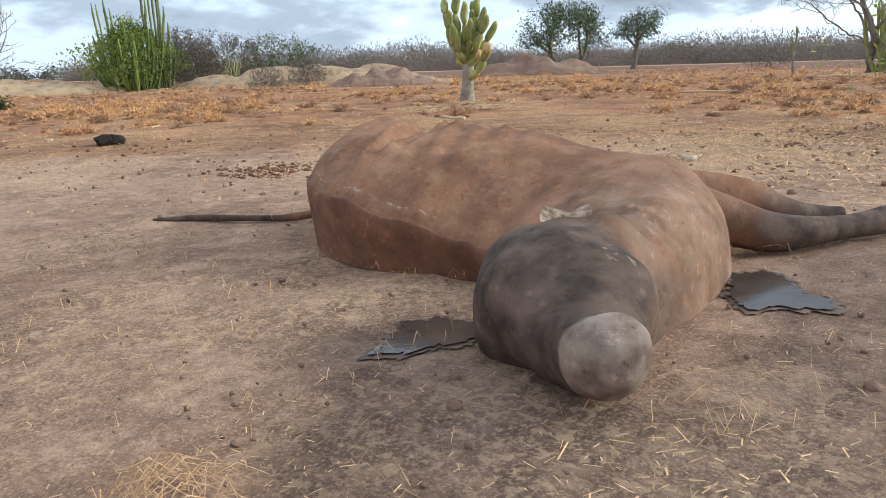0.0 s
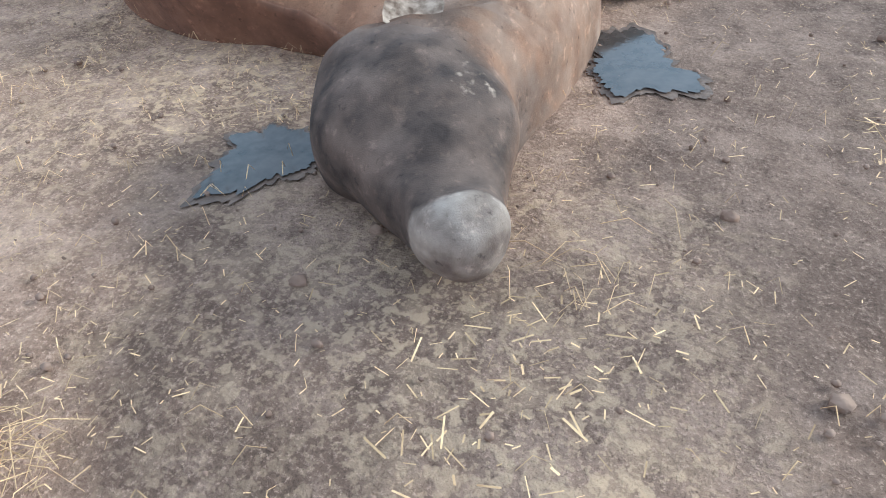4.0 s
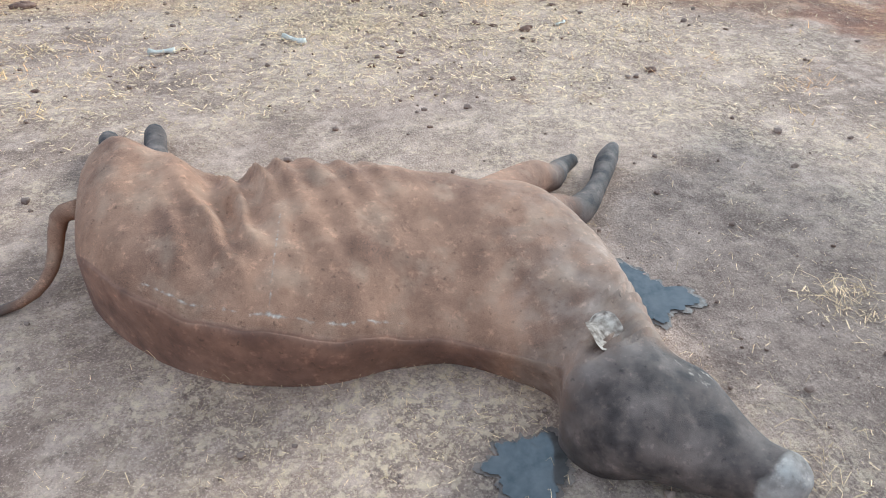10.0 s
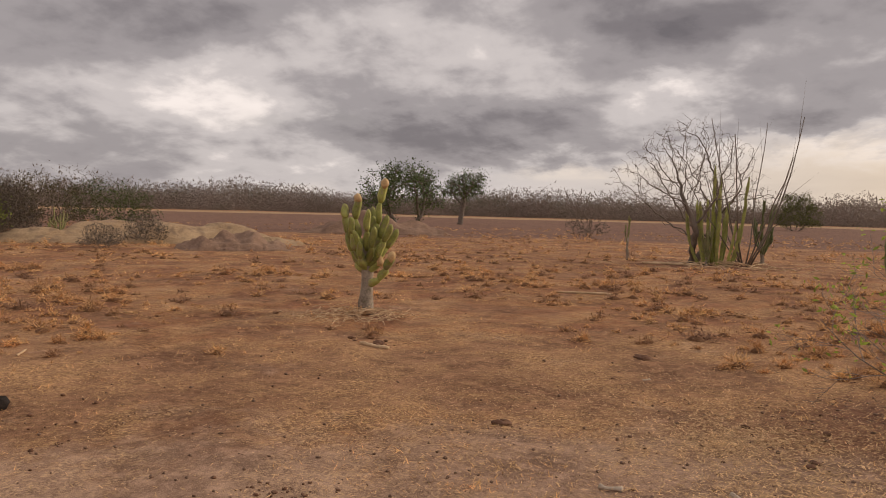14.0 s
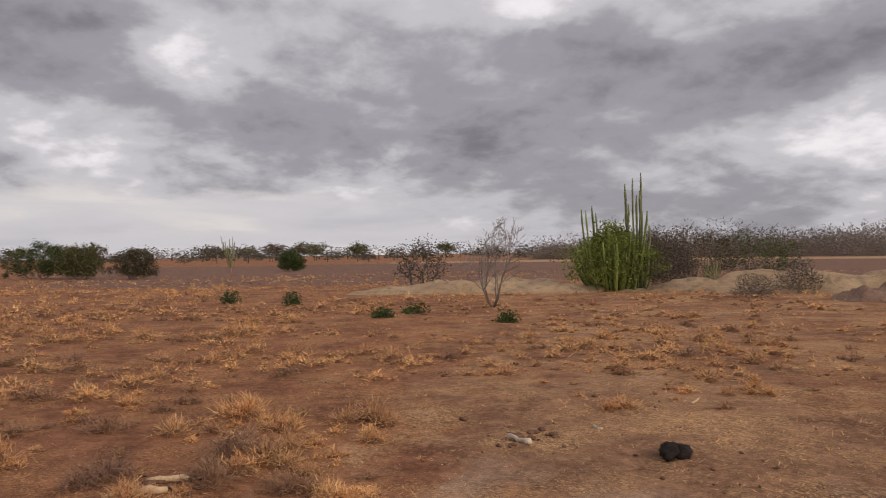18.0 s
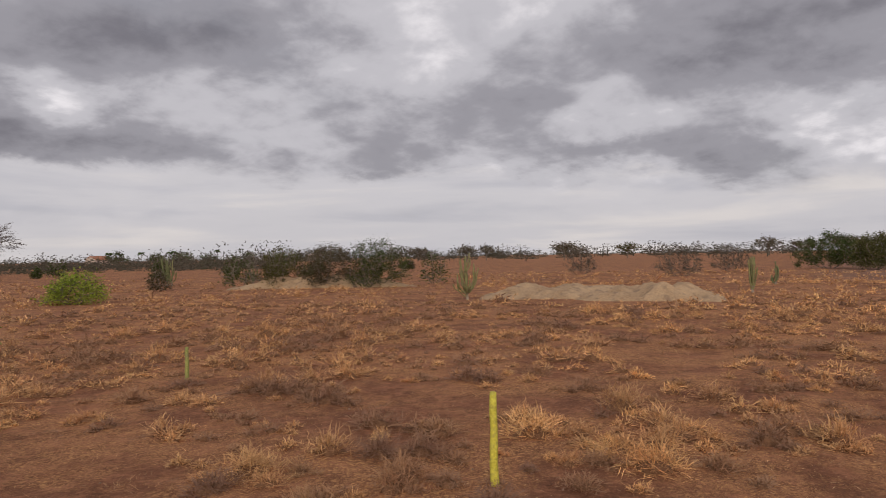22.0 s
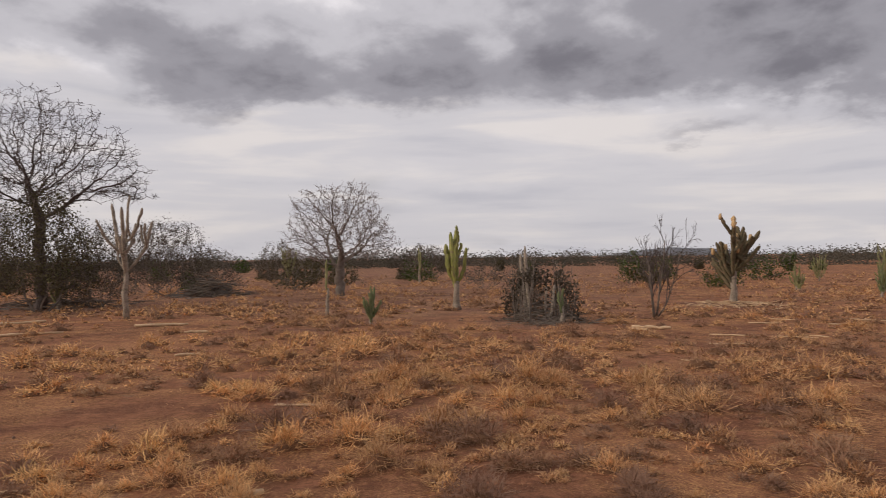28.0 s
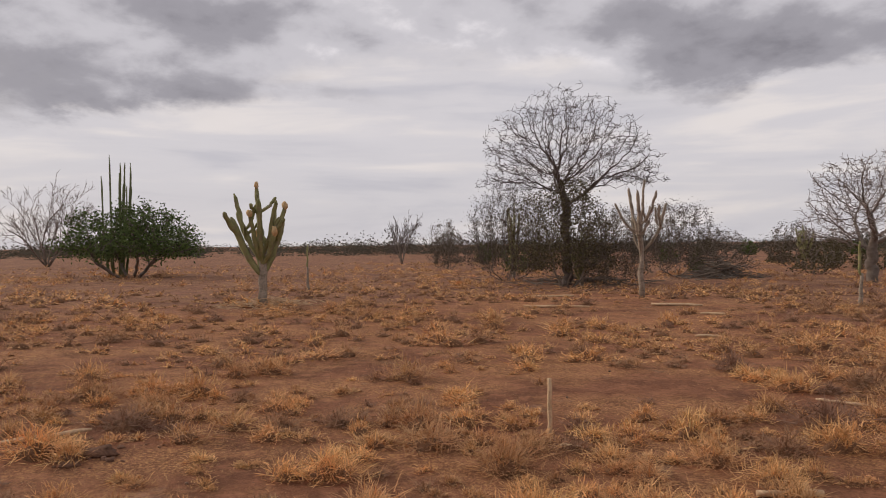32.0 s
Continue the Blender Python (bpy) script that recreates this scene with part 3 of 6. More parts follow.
def tree(name, x, y, height, width, seed, label, base=0.35, stems=1, dense=600, flat=1.0, leaves=0, leaf_mat=None, leaf_size=0.06, leaf_spread=0.5, trunk=0.05, wood_mat=None, twig_mat=None, category="tree", group="", lean=0.0, hollow=0.5, twigs_each=2, step=None, power=2.3, lift=0.03, fine=0.0003):
    """A tree or bush: one or more stems, a crown that fills a dome from base * height up, twigs and leaves."""
    rng = random.Random(seed)
    least = max(0.003, fine * math.hypot(x, y))
    lo, targets = base * height, []
    while len(targets) < dense:
        u, v, w = rng.uniform(-1, 1), rng.uniform(-1, 1), rng.uniform(0, 1)
        q = u * u + v * v + w * w
        if hollow * hollow < q < 1:
            bump = 1 + 0.28 * noise.noise((u * 1.6 + seed, v * 1.6, w * 1.6))
            targets.append((u * width / 2 * bump + lean * height * w, v * width / 2 * bump, lo + (height - lo) * (w ** flat) * min(1.0, bump)))
    step = step or height * 0.035
    roots = []
    for s in range(stems):
        a = 2 * math.pi * (s + rng.random() * 0.6) / stems
        out = (0.03 + 0.05 * rng.random()) * width if stems > 1 else 0.0
        first, tall = len(roots), max(0.06 * height, lo * (0.9 if stems == 1 else rng.uniform(0.4, 0.9)))
        n = max(2, int(tall / step))
        for i in range(n + 1):
            u = i / n
            spread = out * (1 + 2.2 * u)
            roots.append(((math.cos(a) * spread + lean * height * 0.3 * u + rng.gauss(0, 0.012) * height * (i > 0) * 0.5, math.sin(a) * spread + rng.gauss(0, 0.012) * height * (i > 0) * 0.5, tall * u), first + i - 1 if i else -1))
    places, parent = branch_out(rng, roots, np.array(targets), step, step * 1.25, lift)
    count = len(places)
    area = np.zeros(count)
    kids = [[] for _ in range(count)]
    for i in range(count - 1, -1, -1):
        area[i] = max(area[i], least ** power)
        if parent[i] >= 0:
            area[parent[i]] += area[i]
            kids[parent[i]].append(i)
    radius = area ** (1 / power)
    limit = trunk * height / max(1.0, stems ** 0.5)
    biggest = max(radius)
    radius = np.where(radius > least * 1.5, least + (radius - least) * (limit - least) / max(1e-6, biggest - least), radius)
    wood, twigs = Mesh(), Mesh()
    pts = [Vector(p) for p in places]
    starts = [(i, -1) for i in range(count) if parent[i] < 0]
    while starts:
        i, before = starts.pop()
        chain = ([before] if before >= 0 else []) + [i]
        while kids[chain[-1]]:
            best = max(kids[chain[-1]], key=lambda k: radius[k])
            starts += [(k, chain[-1]) for k in kids[chain[-1]] if k != best]
            chain.append(best)
        radii = [radius[k] for k in chain]
        if before >= 0:
            radii[0] = radii[1]
        thick = max(radii) > limit * (0.3 if limit > 0.1 else 0.5)
        (wood if thick else twigs).tube([pts[k] for k in chain], radii, (8 if limit > 0.1 else 5) if thick else 4 if max(radii) > 3 * least else 3, caps=thick)
        if twigs_each:
            for k in chain[1::2] if not thick else ():
                for _ in range(rng.randint(0, twigs_each)):
                    q = pts[k] + Vector((rng.gauss(0, 1), rng.gauss(0, 1), rng.gauss(0.3, 0.8))).normalized() * step * rng.uniform(0.8, 2.0)
                    twigs.tube([pts[k], q], [least * 0.8, least * 0.5], 3, caps=False)
    t = thing(name, x, y, label, category, group, sink=0.03)
    part("trunk", wood, wood_mat or BARK, t)
    part("branchwork", twigs, twig_mat or TWIG, t)
    if leaves:
        crown = Mesh()
        for _ in range(leaves):
            crown.leaves(pts[rng.randrange(len(roots), count)], leaf_spread, 6, leaf_size, rng)
        part("crown", crown, leaf_mat or LEAF, t)
    return t


def grow(rng, start, way, length, radius, level, kids, out, least, wander=0.16, lift=0.05, angle=0.75):
    """A shoot and its side shoots; out gathers (level, points, radii)."""
    segs = 6 if level == 0 else 4 if level == 1 else 2
    pts, _ = path_of(start, way, length, segs, wander, lift, rng)
    tip = max(least * 0.6, radius * 0.4)
    out.append((level, pts, [radius + (tip - radius) * i / segs for i in range(segs + 1)]))
    if level >= len(kids):
        return
    n = kids[level]
    for k in range(n):
        u = 0.22 + 0.78 * (k + rng.random()) / n
        i = min(segs - 1, int(u * segs))
        p = pts[i].lerp(pts[i + 1], u * segs - i)
        d = (pts[i + 1] - pts[i]).normalized()
        side = d.orthogonal().normalized()
        b, a = rng.uniform(0, 2 * math.pi), angle * rng.uniform(0.6, 1.25)
        side = side * math.cos(b) + d.cross(side) * math.sin(b)
        grow(rng, p, d * math.cos(a) + side * math.sin(a), length * rng.uniform(0.38, 0.68) * (1.15 - 0.4 * u), max(least, radius * (0.75 - 0.4 * u)), level + 1, kids, out, least, wander, lift, angle)


def brush(name, x, y, height, width, seed, label, stems=10, kids=(5, 5, 4), lean=0.55, foot=0.1, thick=0.012, fine=0.00028, leaves=0, leaf_mat=None, leaf_size=0.04, leaf_spread=0.25, low=0.0, wood_mat=None, twig_mat=None, category="bush", group="", trunk=None, wander=0.16, lift=0.05, angle=0.75, ends=True):
    """A bare bush or tree of straight, forking shoots. trunk: points and radii of a bole that the limbs leave at its upper end."""
    rng = random.Random(seed)
    least = max(0.0025, fine * math.hypot(x, y))
    out, wood, twigs, tips, stalks = [], Mesh(), Mesh(), [], []
    top = Vector(trunk[0][-1]) if trunk else Vector((0, 0, 0))
    for s in range(stems):
        a, q = 2 * math.pi * (s + 0.7 * rng.random()) / stems, rng.random() ** 0.6
        way = Vector((math.cos(a) * lean * (0.25 + q), math.sin(a) * lean * (0.25 + q), 1.0))
        start = top + Vector((math.cos(a) * foot * q, math.sin(a) * foot * q, 0.0))
        if trunk and s % 2:
            start = start.lerp(Vector(trunk[0][-2]), rng.random())
        grow(rng, start, way, (height - top.z) * rng.uniform(0.55, 0.85), thick * height * rng.uniform(0.6, 1.0), 0, kids, out, least, wander, lift, angle)
    ends_at = [p for level, pts, _ in out for p in pts[-1:]]
    zs, xs = sorted(p.z for p in ends_at), sorted(abs(p.x) for p in ends_at) + sorted(abs(p.y) for p in ends_at)
    far = sorted(xs)[int(len(xs) * 0.96)]
    kz, kx = (height - top.z) / max(0.1, zs[int(len(zs) * 0.985)] - top.z), width / 2 / max(0.05, far)

    def fit(p):
        return Vector((p.x * kx if not trunk else top.x + (p.x - top.x) * kx, p.y * kx if not trunk else top.y + (p.y - top.y) * kx, max(0.02, top.z + (p.z - top.z) * kz)))

    for level, pts, radii in out:
        pts = [fit(p) for p in pts]
        if level < len(kids):
            if level == 0 and not trunk:
                stalks.append(Mesh().tube(pts, radii, 6))
            else:
                (wood if level == 0 else twigs).tube(pts, radii, 6 if level == 0 else 4 if level == 1 else 3, caps=level == 0)
        else:
            d = (pts[-1] - pts[0]).normalized()
            side = d.orthogonal().normalized() * radii[0]
            other, n = d.cross(side), len(twigs.v)
            twigs.v += [pts[0] + side, pts[0] - side * 0.5 + other * 0.87, pts[0] - side * 0.5 - other * 0.87, pts[1] + side * 0.7, pts[1] - side * 0.3 + other * 0.6, pts[1] - side * 0.3 - other * 0.6, pts[-1]]
            twigs.f += [(n, n + 1, n + 4, n + 3), (n + 1, n + 2, n + 5, n + 4), (n + 2, n, n + 3, n + 5), (n + 3, n + 4, n + 6), (n + 4, n + 5, n + 6), (n + 5, n + 3, n + 6)]
            tips.append(pts[-1])
    if trunk:
        bole = [Vector(p) for p in trunk[0]]
        wood.tube(bole, trunk[1], 10)
    t = thing(name, x, y, label, category, group, sink=0.03)
    if trunk:
        part("trunk", wood, wood_mat or BARK, t)
    for stalk in stalks:
        part("stem", stalk, wood_mat or BARK, t)
    part("branchwork", twigs, twig_mat or TWIG, t)
    if leaves:
        crown = Mesh()
        for _ in range(leaves):
            p = tips[rng.randrange(len(tips))]
            if p.z > low * height:
                crown.leaves(p, leaf_spread, 6, leaf_size, rng)
        part("foliage", crown, leaf_mat or LEAF, t)
    return t


def arm_path(rng, start, out, height, reach, splay=0.0, steps=10):
    """A cactus arm: outward, then up, with a slight wobble."""
    pts, wob = [], rng.uniform(0, 6)
    for i in range(steps + 1):
        u = i / steps
        s = reach * ((1 - splay) * (1 - (1 - min(1.0, u * 1.7)) ** 2) + splay * u) + 0.012 * math.sin(wob + 5 * u)
        pts.append(start + out * s + Vector((rng.gauss(0, 0.01), rng.gauss(0, 0.01), height * (u ** 1.1))))
    return pts


def cactus(x, y, height, width, seed, label, arms=6, stem=0.055, wood_share=0.4, mat=None, splay=0.3, group="columnar cacti", buff=0, name="cactus", sub=1):
    rng = random.Random(seed)
    t = thing(name, x, y, label, "cactus", group, sink=0.04)
    trunk = Mesh()
    th = height * wood_share
    pts = [Vector((rng.gauss(0, 0.015), rng.gauss(0, 0.015), th * i / 6)) for i in range(7)]
    trunk.tube(pts, [stem * (1.8 - 0.8 * i / 6) * rng.uniform(0.88, 1.12) for i in range(7)], 10, 0.14)
    part("trunk", trunk, CACTUS_WOOD, t, "grey woody base")
    spin = rng.uniform(0, 6)
    made = 0

    def put(start, out, tall, reach, r, level):
        nonlocal made
        p = arm_path(rng, start, out, tall, reach, splay)
        knots = rng.uniform(3, 7)
        radii = [r * (0.7 + 0.3 * min(1, i / 2)) * (1 + 0.13 * math.sin(knots * i)) for i in range(9)] + [r * 0.85, r * 0.35]
        p[-1] = p[-2].lerp(p[-1], 0.5)
        arm = part("arm", Mesh().tube(p, radii, 10, 0.32), mat or CACTUS, t)
        made += 1
        if made <= buff:
            part("tip", Mesh().lump(p[-1], (r * 1.1, r * 1.1, r * 1.7), rng), BUFF, arm, "buff withered tip")
        if level < sub and tall > 0.25 * height:
            for _ in range(rng.randint(0, 2)):
                i = rng.randint(3, 7)
                a = rng.uniform(0, 2 * math.pi)
                put(p[i], Vector((math.cos(a), math.sin(a), 0)), tall * rng.uniform(0.25, 0.5), width * rng.uniform(0.1, 0.25), r * 0.85, level + 1)

    for k in range(arms):
        a = spin + 2.4 * k + rng.uniform(-0.4, 0.4)
        out = Vector((math.cos(a), math.sin(a), 0))
        from_z = th * rng.uniform(0.35, 1.0) if k else th * 0.93
        tall = (height - from_z) * (1.0 if k == 0 else 0.32 + 0.66 * rng.random() ** 0.8)
        put(Vector((0, 0, from_z)), out, tall, width * 0.5 * (rng.uniform(0.45, 1.0) if k else 0.15), stem * rng.uniform(0.7, 1.0), 0)
    return t


def jointed(x, y, seed, label, columns, stem, trunk_high, mat, buff=0):
    """A cactus of short plump joints; columns: start height, heading, joints, lean."""
    rng = random.Random(seed)
    t = thing("cactus", x, y, label, "cactus", "columnar cacti", sink=0.04)
    if trunk_high:
        bole = [Vector((rng.gauss(0, 0.012), rng.gauss(0, 0.012), trunk_high * i / 6)) for i in range(7)]
        part("trunk", Mesh().tube(bole, [stem * (2.0 - 0.12 * i) * rng.uniform(0.9, 1.1) for i in range(7)], 10, 0.14), CACTUS_WOOD, t, "grey woody base")
    for z, a, n, lean in columns:
        p = Vector((math.cos(a) * stem * 0.8, math.sin(a) * stem * 0.8, z))
        d = Vector((math.cos(a) * lean * 2.2, math.sin(a) * lean * 2.2, 1)).normalized()
        for k in range(n):
            r, length = stem * rng.uniform(0.8, 1.1), rng.uniform(0.24, 0.4) * (stem / 0.07) ** 0.5
            turn = rng.uniform(0, 6)
            ring = [p + d * (length * i / 7) + Vector((0.008 * math.sin(i + turn), 0.008 * math.cos(i + turn), 0)) for i in range(8)]
            joint = part("joint", Mesh().tube(ring, [r * q for q in (0.5, 0.85, 1.0, 1.02, 1.0, 0.92, 0.75, 0.3)], 10, 0.3), mat, t)
            p = ring[-1] - d * 0.02
            if k == n - 1 and buff > 0:
                buff -= 1
                part("tip", Mesh().lump(p, (r * 0.9, r * 0.9, r * 1.2), rng), BUFF, joint, "buff withered tip")
            d = (d * 0.5 + Vector((rng.gauss(0, 0.14) + math.cos(a) * lean * 0.3, rng.gauss(0, 0.14) + math.sin(a) * lean * 0.3, 0.9))).normalized()
    return t


def thicket(x, y, height, radius, stems, seed, label, mat, stem=0.05, tall=(), leafy=0):
    """Crowded upright cactus stems from one root."""
    rng = random.Random(seed)
    t = thing("cactus_thicket", x, y, label, "cactus", "columnar cacti", sink=0.05)
    for k in range(stems):
        a, q = rng.uniform(0, 2 * math.pi), rng.random() ** 0.5
        out = Vector((math.cos(a), math.sin(a), 0))
        h = tall[k] if k < len(tall) else height * (1.0 - 0.3 * q * q) * rng.uniform(0.6, 1.0)
        p = arm_path(rng, out * (radius * 0.55 * q), out, h, radius * 0.5 * q, 0.6)
        r = stem * rng.uniform(0.7, 1.1)
        part("arm", Mesh().tube(p, [r * (1 + 0.1 * math.sin(i * 1.9 + k)) for i in range(10)] + [r * 0.4], 8, 0.3), mat, t)
    if leafy:
        crown = Mesh()
        for _ in range(leafy):
            a, q, e = rng.uniform(0, 2 * math.pi), rng.random() ** 0.5, rng.random()
            far = q * radius * (0.55 + 0.6 * math.sin(math.pi * min(1.0, 0.1 + e))) * (1 + 0.7 * noise.noise((math.cos(a) * 2.2, math.sin(a) * 2.2, e * 4)))
            crown.leaves(Vector((math.cos(a) * far, math.sin(a) * far, 0.55 + height * 0.8 * e * (1 - 0.35 * q * q))), 0.34, 6, 0.06, rng)
        part("foliage", crown, THICKET_LEAF, t)
    return t


# ---- ground ----
def make_ground():
    cx, cy, spokes = 0.8, 1.0, 320
    radii, r = [0.0], 0.03
    while r < 3000:
        radii.append(r)
        r += max(0.03, r * 0.024) if r < 250 else r * 0.12
    m = Mesh()
    for i, r in enumerate(radii):
        for j in range(spokes if i else 1):
            a = 2 * math.pi * j / spokes
            x, y = cx + r * math.cos(a), cy + r * math.sin(a)
            z = ground_z(x, y)
            if r < 30:
                calm = min(smooth(0.2, 0.42, math.hypot(x - px, y - py)) for px, py in ((0.96, 1.38), (1.46, 1.95)))
                z += calm * (0.012 * noise.noise((x * 4, y * 4, 2)) + 0.007 * noise.noise((x * 13, y * 13, 5)))
                z += 0.025 * smooth(3, 9, r) * noise.noise((x * 1.1, y * 1.1, 7))
            m.v.append(Vector((x, y, z)))
    for j in range(spokes):
        m.f.append((0, 1 + j, 1 + (j + 1) % spokes))
    for i in range(1, len(radii) - 1):
        a0 = 1 + (i - 1) * spokes
        for j in range(spokes):
            k = (j + 1) % spokes
            m.f.append((a0 + j, a0 + spokes + j, a0 + spokes + k, a0 + k))
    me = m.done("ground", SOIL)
    zones = {"chaffy": [], "grassy": [], "field": [], "road": [], "shady": [], "stained": []}
    for x, y, _ in m.v:
        r, head = math.hypot(x, y), math.degrees(math.atan2(-x, y)) % 360
        wave = noise.noise((x * 0.12, y * 0.12, 0.5))
        front = smooth(312, 328, head) if head > 200 else 1 - smooth(50, 94, head)
        away = smooth(2.5, 4.5, math.hypot(x - 0.6, y - 1.8))
        zones["chaffy"].append(away * (smooth(312, 328, head) if head > 200 else 1 - smooth(92, 108, head)) * smooth(2.4, 7.5, r + 4 * wave) * 0.9)
        zones["grassy"].append(away * (0.45 * front * smooth(9, 15, r + 8 * wave) + (1 - front) * smooth(2.6, 4.6, r + 1.5 * wave)))
        zones["stained"].append(0.75 * sum(math.exp(-(((x - lx) ** 2 + (y - ly) ** 2) / s ** 2) ** 2) for lx, ly, s in ((1.85, 1.35, 0.5), (1.75, 2.05, 0.45), (1.35, 0.98, 0.32), (1.0, 1.3, 0.28), (2.3, 2.4, 0.7))))
        zones["field"].append((smooth(312, 328, head) if head > 200 else 1 - smooth(92, 108, head)) * smooth(38, 46, r + 6 * wave) * (1 - smooth(126, 128, r)))
        zones["road"].append(smooth(126, 129, r) * (1 - smooth(152, 156, r)) if head < 75 or head > 320 else 0.0)
        # far eastern soil is darker; under shrubs, litter and painted-in shade darken it
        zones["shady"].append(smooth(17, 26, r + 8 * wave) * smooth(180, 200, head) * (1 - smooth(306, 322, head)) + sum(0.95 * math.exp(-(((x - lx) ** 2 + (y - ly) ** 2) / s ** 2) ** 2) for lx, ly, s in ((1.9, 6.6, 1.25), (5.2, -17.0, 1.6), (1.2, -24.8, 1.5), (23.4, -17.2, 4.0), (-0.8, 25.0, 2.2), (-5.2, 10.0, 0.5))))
    for zone, values in zones.items():
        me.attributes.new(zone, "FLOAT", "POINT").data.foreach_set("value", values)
    return tagged(new("ground", me), "bare trodden brown earth strewn with straw and chaff", "ground", kind="structure")


make_ground()


def heap(name, x, y, long, wide, high, turn, mat, label, seed):
    """A low spoil heap with a rough crest and a buried skirt."""
    m, n, k = Mesh(), 90, 40
    for i in range(n + 1):
        for j in range(k + 1):
            u, v = i / n * 2 - 1, j / k * 2 - 1
            q = max(0.0, 1 - u * u) * max(0.0, 1 - v * v)
            h = 1.15 * high * (q ** 0.95) * (0.85 + 0.9 * noise.noise((u * 2.8 + seed, v * 1.6, 1))) + 0.16 * high * noise.noise((u * 7 + seed, v * 7, 4)) + 0.07 * high * noise.noise((u * 21 + seed, v * 13, 8))
            edge = max(abs(u), abs(v)) > 0.999
            m.v.append(Vector((u * long / 2, v * wide / 2, -0.3 if edge else max(-0.12, h - 0.06))))
    for i in range(n):
        for j in range(k):
            a = i * (k + 1) + j
            m.f.append((a, a + k + 1, a + k + 2, a + 1))
    return lone(name, m, mat, x, y, label, "earth bank", "earth banks", turn)


heap("sand_bank", -24.5, -13.2, 7.0, 4.2, 0.55, 118, SAND, "low heap of pale sand with dark clods", 1)
heap("sand_bank", -24.0, -10.0, 5.0, 3.6, 0.6, 110, SAND, "low heap of pale sand on dry ground", 2)
heap("sand_bank", -29.5, 12.0, 12.0, 4.0, 0.6, 62, SAND, "long low bank of pale sand", 3)
heap("sand_bank", -22.0, 21.5, 13.0, 4.0, 0.75, 35, SAND, "long low bank of pale grey sand", 4)
heap("earth_bank", -16.5, 20.6, 4.2, 2.8, 0.55, 40, DARK_EARTH, "small heap of dark brown earth", 8)
heap("earth_bank", -20.5, 38.0, 9.0, 4.0, 0.9, 20, DARK_EARTH, "low bank of brown earth under a tree", 6)
heap("earth_bank", -26.5, -29.0, 10.0, 3.5, 0.55, 135, SAND, "low bank of pale earth before a thicket", 7)


# ---- the dead cow's hide-covered carcass: one plain mesh ----
# near edge x, y; far edge x, y; height of the near ridge and of the crest
STATIONS = [
    (-0.21, 2.33, -0.24, 2.50, 0.10, 0.16), (-0.18, 2.17, -0.22, 2.60, 0.20, 0.30), (-0.07, 2.01, -0.13, 2.68, 0.25, 0.39),
    (0.06, 1.88, 0.02, 2.60, 0.25, 0.385), (0.20, 1.79, 0.27, 2.46, 0.24, 0.365), (0.35, 1.74, 0.43, 2.50, 0.23, 0.38),
    (0.53, 1.72, 0.58, 2.50, 0.19, 0.365), (0.69, 1.75, 0.77, 2.46, 0.15, 0.34), (0.84, 1.75, 0.95, 2.44, 0.12, 0.30),
    (0.98, 1.67, 1.18, 2.38, 0.12, 0.29), (1.07, 1.59, 1.33, 2.14, 0.14, 0.25), (1.07, 1.51, 1.37, 1.80, 0.17, 0.22),
    (1.05, 1.43, 1.355, 1.57, 0.20, 0.235), (1.12, 1.31, 1.395, 1.445, 0.18, 0.225), (1.245, 1.245, 1.425, 1.345, 0.15, 0.18),
    (1.33, 1.20, 1.455, 1.265, 0.14, 0.15), (1.382, 1.153, 1.484, 1.217, 0.145, 0.14), (1.425, 1.12, 1.508, 1.173, 0.14, 0.13),
]
PROFILE = ((0.0, 0.0, 0.0), (-0.03, 0.45, 0.0), (-0.045, 0.85, 0.0), (0.0, 1.0, 0.0), (0.12, 0.75, 0.32), (0.3, 0.3, 0.72), (0.5, 0.0, 0.98), (0.68, 0.0, 1.0), (0.84, 0.0, 0.82), (0.95, 0.0, 0.5), (1.0, 0.0, 0.0))


def spline(rows, t):
    i = min(len(rows) - 2, int(t))
    u = t - i
    a, b, c, d = (np.array(rows[max(0, min(len(rows) - 1, k))], float) for k in (i - 1, i, i + 1, i + 2))
    return 0.5 * (2 * b + (c - a) * u + (2 * a - 5 * b + 4 * c - d) * u * u + (3 * b - a - 3 * c + d) * u ** 3)


